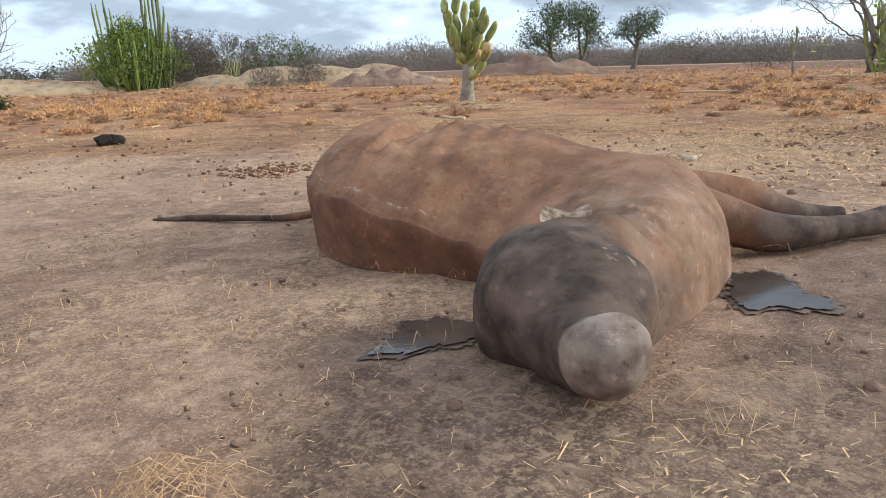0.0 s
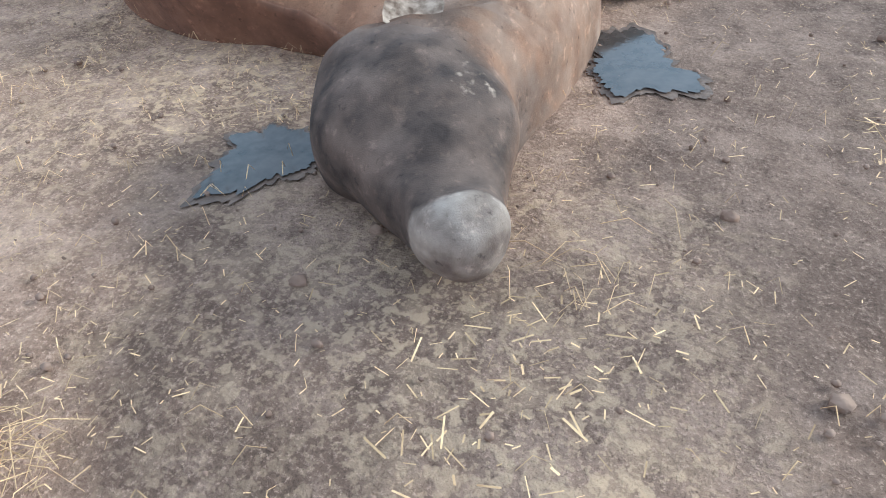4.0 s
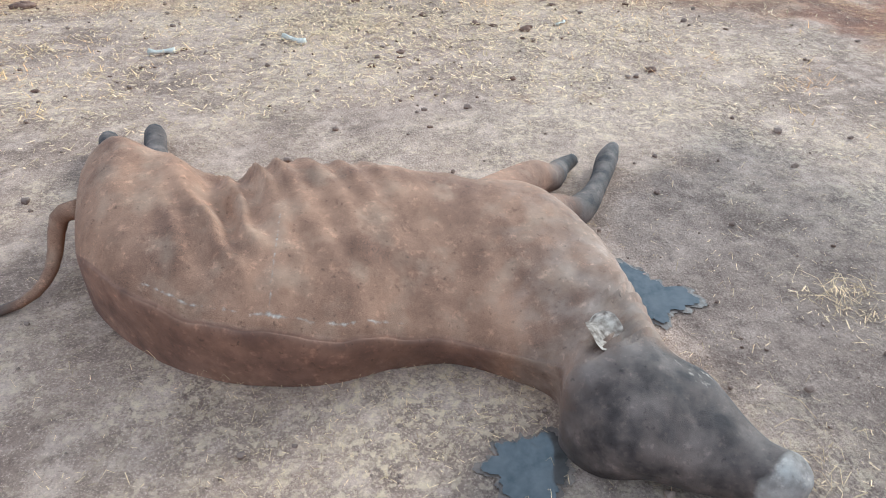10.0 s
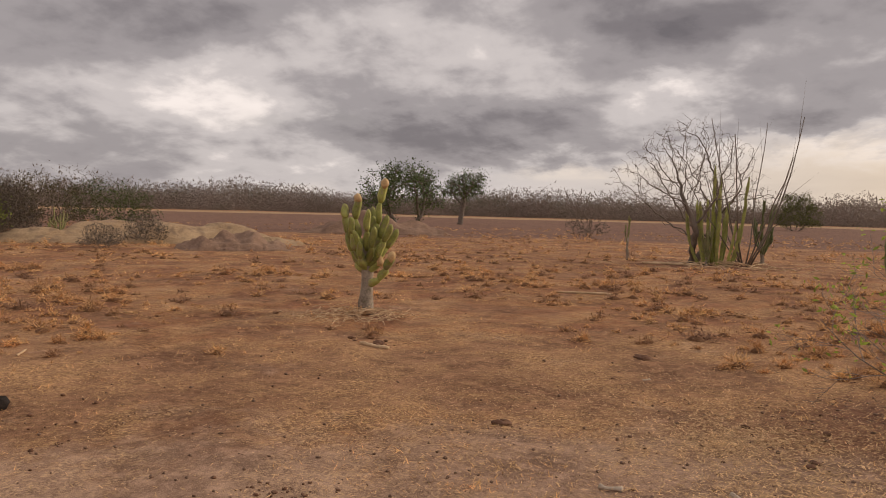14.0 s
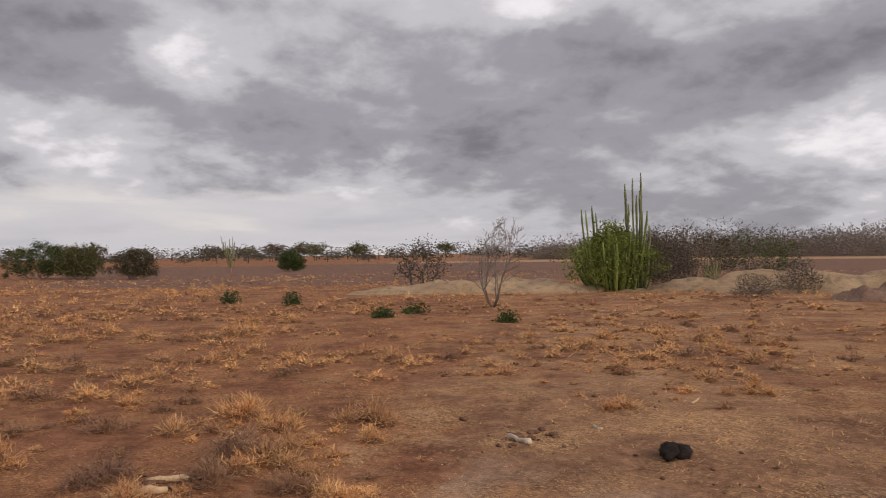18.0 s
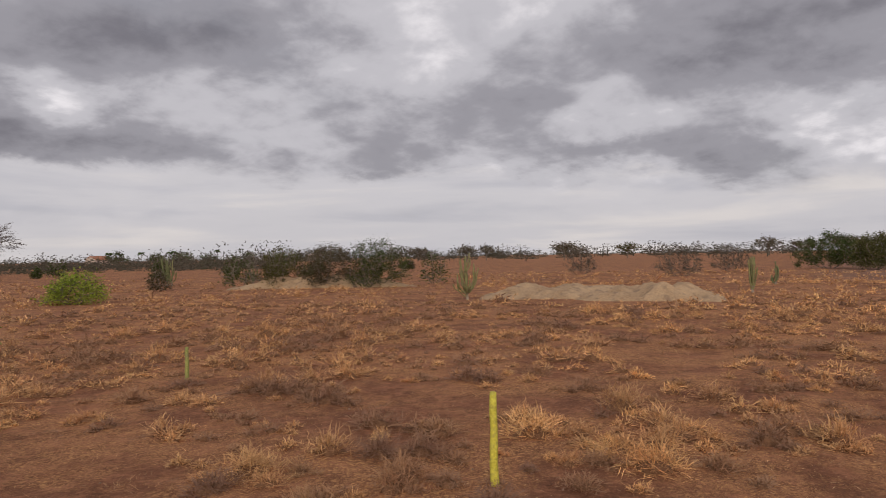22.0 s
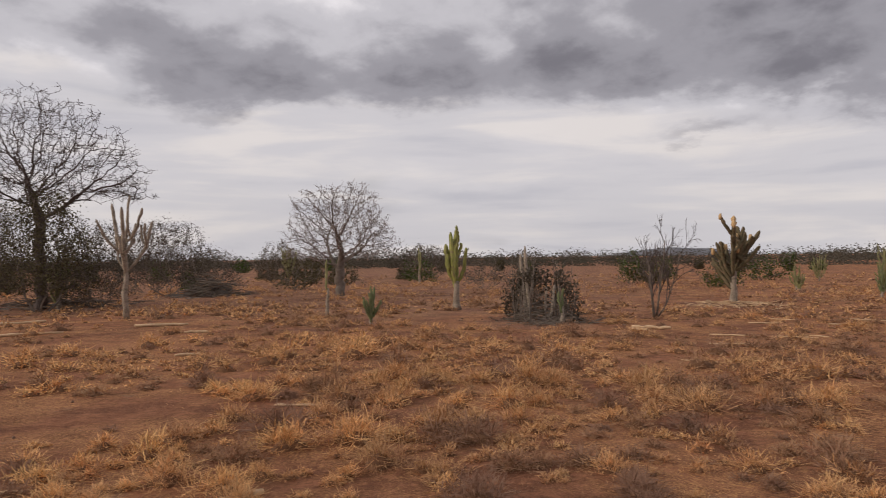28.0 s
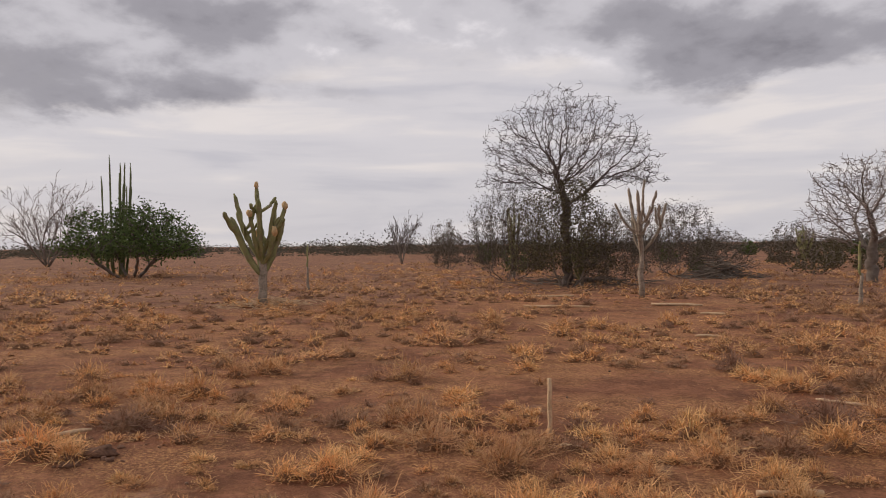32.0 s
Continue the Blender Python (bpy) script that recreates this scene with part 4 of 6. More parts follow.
def make_form():
    m = Mesh()
    zones = []
    rings, across, last = 200, 64, len(STATIONS) - 1

    def put(v, back=0.0, neck=0.0, dark=0.0, pale=0.0, fore=0.0):
        m.v.append(v)
        zones.append((back, neck, dark, pale, fore))

    for i in range(rings + 1):
        s = i / rings * last
        nx, ny, fx, fy, ridge, crest = spline(STATIONS, s)
        e = min(1.0, max(0.0, (last - s) / 1.3), (s + 0.02) / 0.9)
        shrink = math.sqrt(max(0.0, 1 - (1 - e) ** 2))
        mid = Vector(((nx + fx) / 2, (ny + fy) / 2, 0.4 * crest))
        for j in range(across + 1):
            u, a, b = spline(PROFILE, j / across * (len(PROFILE) - 1))
            z = a * ridge + b * crest
            turn = math.pi * j / across
            roundness = smooth(11.2, 12.8, s)
            under = 1.0 * smooth(11.6, 13.6, s)
            turn = -under * math.pi / 2 + (1 + under) * turn
            u += roundness * (0.5 - 0.53 * math.cos(turn) * (1.0 + 0.08 * math.sin(turn)) - u)
            lift = 0.5 * smooth(11.6, 13.6, s)
            z += roundness * (crest * (lift + (1 - lift) * math.copysign(abs(math.sin(turn)) ** 0.85, math.sin(turn))) - z)
            x, y = nx + (fx - nx) * u, ny + (fy - ny) * u
            up = max(0.0, b) * (1 - smooth(8.0, 10.0, s))
            z += 0.008 * up * math.sin((x + 0.45 * (y - 2)) * 66 + 2 * noise.noise((x * 3, y * 3, 1))) * smooth(4.6, 5.3, s) * (1 - smooth(6.0, 7.6, s))
            z -= 0.042 * up * math.exp(-(((x - 0.25 + 0.3 * (y - 2.2)) / 0.06) ** 2)) * smooth(0.15, 0.5, u)
            z += 0.03 * up * (1 - 2 * abs(math.sin((x * 1.1 + y * 0.5) * 30 + 2.5 * noise.noise((x * 5, y * 5, 2))))) * math.exp(-(((x - 0.26) / 0.13) ** 2)) * (1 - smooth(0.75, 0.95, u))
            z -= 0.012 * up * math.exp(-(((s - 9.7 - 0.8 * u) / 0.3) ** 2))
            z += 0.010 * math.sin(s * 34 + 3 * u) * smooth(10.4, 10.9, s) * (1 - smooth(11.6, 12.2, s)) * max(0.0, b)
            z += 0.012 * noise.noise((x * 9, y * 4, z * 6)) * min(1.0, z * 8) + 0.006 * noise.noise((x * 26, y * 14, z * 20)) * min(1.0, z * 8)
            v = mid + (Vector((x, y, z)) - mid) * shrink
            core = (0.5 * crest + 0.012) * smooth(14.0, 15.0, s)
            v.z = core + (z - core) * (math.sqrt(shrink) if s < 9 else shrink)
            v.z += 0.042 * smooth(13.8, 16.4, s)
            k = j / across * 10
            v.z -= 0.016 * math.exp(-(((k - 2.62) / 0.2) ** 2)) * smooth(1.5, 3.0, s) * (1 - smooth(9.8, 10.6, s))
            seam = math.exp(-(((k - 3.1) / 0.13) ** 2)) * smooth(2.0, 3.2, s) * (1 - smooth(6.6, 8.2, s)) * (0.52 + 0.4 * noise.noise((s * 2.2, 4, 0)))
            line = math.exp(-(((s - 5.16) / 0.035) ** 2)) * smooth(2.9, 3.1, k) * (1 - smooth(5.2, 6.4, k)) * 0.85
            spots = 0.50 * math.exp(-(((s - 5.9) / 1.0) ** 2 + ((k - 7.6) / 0.8) ** 2)) + 0.42 * math.exp(-(((s - 12.9) / 1.0) ** 2 + ((k - 6.0) / 1.0) ** 2)) + 0.4 * math.exp(-(((s - 2.4) / 0.9) ** 2 + ((k - 7.8) / 0.7) ** 2))
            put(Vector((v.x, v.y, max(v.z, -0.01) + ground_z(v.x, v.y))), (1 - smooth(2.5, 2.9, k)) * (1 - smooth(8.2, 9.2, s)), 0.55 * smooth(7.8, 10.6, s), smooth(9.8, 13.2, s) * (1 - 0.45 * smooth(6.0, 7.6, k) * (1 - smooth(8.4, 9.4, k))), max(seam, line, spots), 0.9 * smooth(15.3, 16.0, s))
    for i in range(rings):
        for j in range(across):
            a = i * (across + 1) + j
            m.f.append((a, a + 1, a + across + 2, a + across + 1))

    def limb(points, radii, n=10):
        rows = [(*p, r) for p, r in zip(points, radii)]
        out = [spline(rows, k / 18 * (len(rows) - 1)) for k in range(19)]
        m.tube([Vector((q[0], q[1], max(q[2], q[3] * 0.8) + ground_z(q[0], q[1]))) for q in out], [q[3] for q in out], n)

    limb([(1.05, 2.15, 0.17), (1.25, 2.30, 0.10), (1.37, 2.37, 0.06), (1.50, 2.55, 0.05), (1.60, 2.74, 0.05), (1.66, 2.84, 0.05)], [0.11, 0.07, 0.055, 0.035, 0.042, 0.025])
    limb([(1.0, 2.25, 0.15), (1.22, 2.48, 0.13), (1.33, 2.58, 0.08), (1.40, 2.70, 0.05), (1.47, 2.76, 0.05)], [0.11, 0.07, 0.05, 0.038, 0.025])
    limb([(-0.10, 2.48, 0.15), (-0.20, 2.70, 0.10), (-0.28, 2.95, 0.06), (-0.34, 3.18, 0.05), (-0.37, 3.26, 0.04)], [0.13, 0.08, 0.045, 0.045, 0.028])
    limb([(0.02, 2.48, 0.14), (-0.06, 2.72, 0.10), (-0.12, 2.98, 0.06), (-0.17, 3.22, 0.05), (-0.19, 3.31, 0.04)], [0.13, 0.08, 0.045, 0.045, 0.028])
    limb([(-0.19, 2.32, 0.24), (-0.27, 2.34, 0.20), (-0.31, 2.28, 0.06), (-0.38, 2.17, 0.02), (-0.60, 2.08, 0.015), (-0.80, 2.0, 0.015), (-0.98, 1.90, 0.01)], [0.035, 0.028, 0.02, 0.016, 0.013, 0.016, 0.006], 6)
    # the ear, a flap folded on the neck
    n0, flap = len(m.v), len(m.f)
    for i in range(9):
        for j in range(5):
            u, v = i / 8, j / 4 - 0.5
            wide = math.sin(math.pi * min(1, 0.9 * u + 0.1)) * (1 + 0.4 * noise.noise((u * 6, v * 3, 0)))
            x, y = 1.14 + 0.05 * u + 0.085 * v * wide, 1.61 - 0.12 * u + 0.075 * v * wide
            m.v.append(Vector((x, y, 0.226 + 0.04 * abs(v) * wide + 0.012 * math.sin(u * 7) + ground_z(x, y))))
    for i in range(8):
        for j in range(4):
            a = n0 + i * 5 + j
            m.f.append((a, a + 5, a + 6, a + 1))
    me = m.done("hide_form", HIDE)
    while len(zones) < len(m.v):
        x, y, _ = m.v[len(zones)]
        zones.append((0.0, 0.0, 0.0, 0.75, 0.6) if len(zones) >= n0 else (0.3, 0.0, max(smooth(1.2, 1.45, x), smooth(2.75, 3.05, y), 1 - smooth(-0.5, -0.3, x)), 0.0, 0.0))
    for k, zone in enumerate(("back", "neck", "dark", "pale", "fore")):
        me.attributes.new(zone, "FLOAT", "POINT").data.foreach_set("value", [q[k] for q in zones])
    ob = new("hide_form", me)
    return tagged(ob, "plain sunken form of a dead cow in dried brown hide lying on bare earth", "hide form")


make_form()


# ---- trees and shrubs ----
tree("bare_tree", 22.95, -17.45, 7.8, 7.4, 11, "tall bare dark tree with a wide crown of fine twigs", base=0.48, dense=2600, hollow=0.2, trunk=0.024, wood_mat=TWIG, twigs_each=4, step=0.16, power=1.55, fine=0.00027, lean=0.03, lift=0.0)
tree("bare_tree", 16.7, -26.6, 5.0, 5.3, 12, "grey leafless umbrella-shaped tree with a stout trunk", base=0.3, dense=2600, hollow=0.35, trunk=0.04, twig_mat=PALE_TWIG, twigs_each=4, step=0.12, power=1.55, fine=0.00025, flat=0.8, lift=-0.02)
tree("bare_tree", -1.9, 25.8, 4.9, 5.2, 13, "grey leafless tree with crooked branches among cacti", base=0.4, stems=2, dense=1400, hollow=0.3, trunk=0.03, twig_mat=BARK, twigs_each=2, step=0.14, power=1.5, fine=0.00022)
brush("bare_sticks", -0.1, 25.4, 5.9, 4.6, 26, "tall thin bare whips rising above cacti", stems=9, kids=(2,), lean=0.95, foot=0.3, thick=0.006, fine=0.0004, category="shrub", wander=0.1, lift=0.05, angle=0.4, twig_mat=BARK)
brush("dry_tree", -21.3, 9.0, 2.85, 2.6, 14, "small thin leafless tree on bare ground", stems=6, kids=(5, 5, 4), lean=0.7, twig_mat=PALE_TWIG, category="tree")
tree("dry_tree", -33.8, 10.4, 2.6, 2.6, 15, "small drab bush-like tree", base=0.2, stems=3, dense=300, leaves=160, leaf_mat=DRAB, leaf_size=0.05, leaf_spread=0.3)
tree("green_tree", -21.8, 44.0, 4.8, 6.0, 16, "dark green spreading tree on an earth bank", base=0.35, stems=2, dense=420, leaves=1300, leaf_size=0.065, leaf_spread=0.5, flat=0.8)
tree("green_tree", -28.5, 70.0, 5.6, 5.0, 17, "leaning green tree with a flat crown", base=0.5, lean=0.25, dense=300, leaves=600, leaf_size=0.085, leaf_spread=0.6, flat=0.6)
brush("dry_shrub", 1.95, 6.75, 1.55, 1.9, 18, "thin grey thorny shrub with sparse lime leaves", stems=12, kids=(5, 4, 3), lean=0.75, foot=0.12, thick=0.006, fine=0.0003, leaves=170, leaf_mat=LIME, leaf_size=0.026, leaf_spread=0.12, low=0.25, category="shrub", twig_mat=PALE_TWIG, wander=0.12)
brush("thin_tree", 2.85, -19.6, 2.6, 2.0, 19, "small thin leafless tree with a bent top", stems=4, kids=(5, 5, 4), lean=0.6, thick=0.014, category="tree")
brush("bare_tree", -26.7, -79.0, 5.6, 9.5, 20, "spreading nearly bare tree far off on the plain", stems=8, kids=(6, 5, 4), lean=1.3, thick=0.012, trunk=([(0, 0, -0.1), (-0.2, 0.1, 1.0), (-0.1, 0.1, 2.2)], [0.22, 0.18, 0.14]), leaves=420, leaf_mat=DRAB, leaf_size=0.06, leaf_spread=0.5, category="tree", lift=0.0)
tree("lime_shrub", -13.0, -27.8, 1.3, 2.3, 21, "rounded bright lime-green shrub", base=0.1, stems=6, dense=300, leaves=620, leaf_mat=LIME, leaf_size=0.055, leaf_spread=0.25, category="shrub")
tree("green_shrub", -4.6, -13.2, 1.05, 0.6, 27, "small upright shrub with yellow-green leaves", base=0.2, stems=5, dense=90, trunk=0.02, leaves=110, leaf_mat=THICKET_LEAF, leaf_size=0.035, leaf_spread=0.12, category="shrub", hollow=0.0, twigs_each=1)
tree("green_shrub", 41.1, -3.5, 3.9, 7.8, 22, "broad dark green leafy shrub", base=0.3, stems=5, dense=600, leaves=1700, leaf_size=0.085, leaf_spread=0.4, category="shrub", hollow=0.3)
brush("bare_tree", 67.6, 0.6, 6.9, 7.0, 23, "pale bare tree far off", stems=7, kids=(6, 5, 4), lean=0.9, twig_mat=PALE_TWIG, category="tree")
brush("thin_tree", 60.4, -27.7, 4.4, 3.4, 24, "small bare tree far off", stems=4, kids=(5, 5, 3), lean=0.7, category="tree")
brush("thin_tree", 54.4, -24.9, 3.7, 2.8, 25, "small bare tree far off", stems=4, kids=(5, 5, 3), lean=0.7, category="tree")
tree("scrub_bush", 21.6, -16.4, 4.3, 3.6, 130, "dense dark thorn bush under a bare tree", base=0.15, stems=6, dense=1400, trunk=0.02, leaves=1700, leaf_mat=DRAB, leaf_size=0.04, leaf_spread=0.25, category="bush", group="scrub bushes", hollow=0.1, twigs_each=3, power=1.6, flat=0.8, fine=0.00025)
SHRUBS = [  # x, y, height, width, leaves
    (26.4, -17.0, 4.3, 4.0, 120), (21.6, -18.6, 3.0, 3.0, 90), (25.3, -25.6, 3.6, 4.2, 60), (23.2, -26.2, 2.2, 3.0, 60), (28.5, -27.5, 3.8, 4.0, 60), (41.9, -22.3, 3.4, 2.8, 110),
    (40.0, -21.5, 2.8, 2.2, 90), (6.0, -18.6, 1.8, 1.1, 60), (-26.2, -28.2, 2.4, 3.2, 300), (-28.0, -26.4, 2.6, 3.4, 320), (-25.0, -30.4, 2.3, 2.6, 220), (-24.4, -31.6, 2.2, 2.0, 60),
    (-26.4, 18.8, 2.6, 3.0, 90), (-28.8, 20.2, 2.6, 3.2, 120), (-32.0, 25.0, 3.0, 5.0, 160), (-33.0, 30.0, 3.0, 5.0, 160), (-19.7, 17.7, 0.9, 1.5, 30), (-20.6, 20.5, 1.2, 1.7, 40),
    (-67.3, -12.1, 3.2, 5.0, 420), (-64.0, -8.6, 3.0, 3.0, 300), (-60.6, -4.4, 2.4, 3.2, 300), (-46.4, -17.1, 2.1, 3.2, 200), (-55.9, -16.8, 2.3, 3.0, 120), (-48.5, -25.2, 2.3, 2.4, 120),
    (-80.5, 9.9, 2.4, 2.8, 260), (3.8, 96.3, 4.9, 5.4, 260), (33.9, 120.0, 9.0, 11.0, 260), (80.0, 200.0, 10.5, 11.0, 200), (-9.7, 45.2, 1.7, 3.0, 0), (30.0, -40.0, 2.8, 3.6, 160), (13.0, -34.0, 1.8, 2.6, 120), (22.0, -46.0, 2.8, 4.0, 160),
]
for k, (x, y, h, w, n) in enumerate(SHRUBS):
    leafy, far = n > 200 or k in (14, 15), math.hypot(x, y)
    if leafy:
        tree("scrub_bush", x, y, h, w * 1.1, 100 + k, "dense drab olive scrub bush", base=0.1, stems=5, dense=260, trunk=0.02, leaves=int(n * 6), leaf_mat=(LEAF, OLIVE, DRAB)[k % 3], leaf_size=0.016 + 0.0006 * far, leaf_spread=0.16 * h ** 0.5, twig_mat=(TWIG, BARK)[k % 2], category="bush", group="scrub bushes", hollow=0.1, twigs_each=1, flat=0.7)
        continue
    tree("scrub_bush", x, y, h, w, 100 + k, "tangled grey-brown nearly leafless scrub bush", base=0.12, stems=5, dense=1200 if far < 36 else 260, trunk=0.014, leaves=int(max(n, 60) * (17 if far < 36 else 6) * min(1.0, (h / 3) ** 2)), leaf_mat=TWIG_HAZE, leaf_size=0.013 + 0.0005 * far, leaf_spread=0.13 * h ** 0.5, twig_mat=(TWIG, BARK)[k % 2], category="bush", group="scrub bushes", hollow=0.1, twigs_each=3, power=1.6, flat=0.8, fine=0.00025)

# flat-topped trees along the far rise
ridge = random.Random(91)
for k in range(22):
    head, far = radians(ridge.uniform(68, 106) if k < 16 else ridge.uniform(106, 140)), ridge.uniform(170, 240)
    high = ridge.uniform(3.4, 5.4) * far / 200
    tree("thorn_tree", -far * math.sin(head), far * math.cos(head), high, high * ridge.uniform(1.1, 1.9), 600 + k, "far flat-topped thorn tree on the rise", base=0.5, dense=70, trunk=0.03, leaves=150, leaf_mat=DRAB if k % 3 else OLIVE, leaf_size=0.2, leaf_spread=0.75, flat=0.6, group="thorn trees", hollow=0.1, twigs_each=0, fine=0.0003)

for k in range(7):
    tree("green_tree", -150 - 13 * k + ridge.uniform(-5, 5), -300 + ridge.uniform(-25, 25), ridge.uniform(4.5, 6.5), ridge.uniform(7, 11), 640 + k, "far rounded dark green tree", base=0.15, dense=70, trunk=0.03, leaves=220, leaf_mat=LEAF, leaf_size=0.3, leaf_spread=1.0, flat=0.8, group="far green trees", hollow=0.1, twigs_each=0, fine=0.0003)

# ---- cacti ----
crowd = random.Random(31)
jointed(-5.26, 10.1, 31, "thick green cactus of crowded plump joints on a grey woody base", [(0.9, 0.4, 4, 0.1), (1.0, 3.3, 3, 0.2), (0.5, -0.2, 3, 0.95), (0.7, 2.9, 2, 0.6)] + [(crowd.uniform(0.7, 1.1), 2.4 * k, crowd.choice((1, 2, 2, 3)), crowd.uniform(0.1, 0.6)) for k in range(19)], 0.064, 1.15, CACTUS, 5)
cactus(20.0, -5.0, 3.4, 2.2, 32, "tall branching cactus with grey trunk and green tips", arms=10, stem=0.085, wood_share=0.42, mat=CACTUS_OLIVE, buff=5, splay=0.8, sub=2)
cactus(1.2, -25.0, 2.8, 1.8, 33, "old grey-brown cactus with crowded drooping arms and buff tips", arms=16, stem=0.075, wood_share=0.5, buff=8, splay=0.9, mat=CACTUS_OLD, sub=2)
cactus(8.9, -20.8, 2.6, 0.8, 34, "candelabra cactus with upright yellow-green arms", arms=5, stem=0.075, wood_share=0.35)
cactus(16.1, -14.8, 3.5, 1.5, 35, "tall forked cactus with grey limbs and upright grey-green arms", arms=9, stem=0.052, wood_share=0.62, mat=CACTUS_WOOD, splay=0.6, sub=1)
jointed(2.05, 6.6, 36, "thin bright yellow-green jointed cactus stem in a shrub", [(0.0, 0.0, 6, 0.03)], 0.042, 0.0, LIME_STEM)
for k, (x, y, h, w, n) in enumerate([
    (0.4, 26.6, 2.3, 0.8, 4), (-3.8, 25.4, 1.6, 0.25, 2), (-1.2, 24.6, 1.5, 0.4, 3), (2.9, 17.6, 2.1, 0.4, 3), (9.8, 22.2, 1.9, 0.4, 3), (10.9, 60.0, 3.4, 0.9, 4), (22.0, 62.0, 3.8, 1.2, 4),
    (-24.0, 19.4, 1.4, 0.9, 6), (-28.6, -7.9, 1.5, 0.5, 5), (-35.7, -8.8, 1.0, 0.4, 3), (-80.0, 3.4, 3.8, 1.6, 5), (-21.0, -15.5, 1.7, 1.1, 8), (-23.9, -39.6, 1.9, 0.9, 4), (-24.8, -40.6, 1.8, 0.9, 4),
    (-4.0, -33.5, 1.9, 1.0, 6), (-7.7, -47.5, 1.8, 1.0, 5), (-1.0, -34.3, 1.2, 0.6, 4), (-2.4, -46.0, 1.6, 0.8, 4), (-3.4, -29.4, 1.4, 0.6, 4), (-0.9, -34.9, 1.3, 0.6, 3), (-6.0, -38.0, 1.5, 0.7, 4), (4.6, -17.0, 0.9, 0.3, 2),
    (28.5, -39.2, 2.7, 1.2, 5), (11.1, -17.0, 1.6, 0.2, 1), (8.7, -15.2, 1.0, 0.5, 3), (19.4, -39.8, 2.3, 0.6, 2), (25.3, -7.9, 1.7, 0.2, 1), (42.5, -3.2, 6.4, 1.4, 4), (27.5, -18.0, 3.6, 0.8, 4), (22.3, -17.6, 2.2, 0.6, 3), (-28.5, -37.5, 1.5, 0.8, 3), (-14.0, -44.0, 1.8, 0.8, 4), (-10.5, -52.0, 1.8, 0.9, 4),
]):
    single = n <= 2
    cactus(x, y, h, w, 200 + k, "single upright cactus stem" if single else "clump of upright columnar cactus arms", arms=n if single else n + 4, stem=0.034 if h < 2 else 0.05, wood_share=0.5 if single else 0.2, splay=0.3 if k % 2 else 0.7, mat=CACTUS_OLIVE if k % 3 else CACTUS_DARK)


thicket(-26.65, 16.65, 2.9, 1.6, 60, 71, "dense green thicket of upright cactus stems", LEAF_STEM, 0.05, (3.7, 3.6, 3.5, 3.4, 3.4, 3.3), leafy=1350)
thicket(-26.1, 17.5, 3.6, 0.7, 14, 76, "tall dark cactus stems rising behind a green thicket", CACTUS_DARK, 0.05, (5.0, 4.7, 4.5, 4.2, 4.0))
thicket(42.6, -3.0, 3.0, 1.0, 9, 72, "tall cactus stems rising from a leafy shrub", CACTUS_DARK, 0.075, (6.6, 6.2, 5.6, 5.4))
thicket(-1.0, 25.1, 2.6, 1.1, 24, 73, "clump of upright green cactus stems under a bare tree", CACTUS, 0.065, (3.3, 3.0, 2.9))
thicket(5.2, -17.0, 1.2, 1.0, 5, 74, "weathered cactus stems round a dark hollow bush", CACTUS_WOOD, 0.042, (1.9, 1.7))


def hollow_bush(x, y, wide, high, seed):
    """A dome of drab leaves over bent stems, open low on one side."""
    rng = random.Random(seed)
    t = thing("hollow_bush", x, y, "drab olive bush with a dark hollow under its boughs", "bush")
    door = math.atan2(-y, -x)
    crown, ribs = Mesh(), Mesh()
    for k in range(430):
        a, e = rng.uniform(0, 2 * math.pi), rng.random()
        gap = abs(math.atan2(math.sin(a - door), math.cos(a - door)))
        if gap < 1.3 and e < 0.5 or rng.random() < 0.5 and gap < 1.6:
            continue
        q = math.sqrt(1 - 0.75 * e * e) * (1 + 0.25 * noise.noise((math.cos(a) * 2, math.sin(a) * 2, e * 2)))
        crown.leaves(Vector((math.cos(a) * wide / 2 * q, math.sin(a) * wide / 2 * q, 0.05 + high * 0.85 * e)), 0.22, 6, 0.05, rng)
    for k in range(50):
        a, h = rng.uniform(0, 2 * math.pi), high * rng.uniform(0.5, 1.2)
        gap = abs(math.atan2(math.sin(a - door), math.cos(a - door)))
        if gap < 0.35:
            continue
        ribs.tube(arm_path(rng, Vector((math.cos(a), math.sin(a), 0)) * wide * 0.45, Vector((math.cos(a), math.sin(a), 0)), h, wide * rng.uniform(-0.3, 0.12), 1.0, 6), [0.016, 0.015, 0.014, 0.012, 0.010, 0.008, 0.004], 4)
    part("branchwork", ribs, BARK, t)
    part("foliage", crown, TWIG_HAZE, t)
    return t


hollow_bush(5.25, -17.7, 1.6, 1.4, 75)


# ---- stakes, logs, dung, bones ----
def stake(x, y, h, r, mat, label, lean=0.0):
    m = Mesh()
    m.tube([Vector((lean * h * i / 6, 0.004 * math.sin(i * 2.1), -0.1 + (h + 0.1) * i / 6)) for i in range(7)], [r * (1 - 0.04 * i) * (1 + 0.08 * math.sin(i * 3)) for i in range(7)], 8, 0.12)
    return lone("stake", m, mat, x, y, label, "stake", "stakes")


stake(-4.2, -3.0, 0.63, 0.032, YELLOW, "short weathered yellow stake in dry grass")
stake(-5.5, -8.7, 0.43, 0.03, CACTUS, "small upright green cactus shoot")
stake(5.35, -3.72, 0.46, 0.022, DEADWOOD, "short grey stake in a grass tuft")


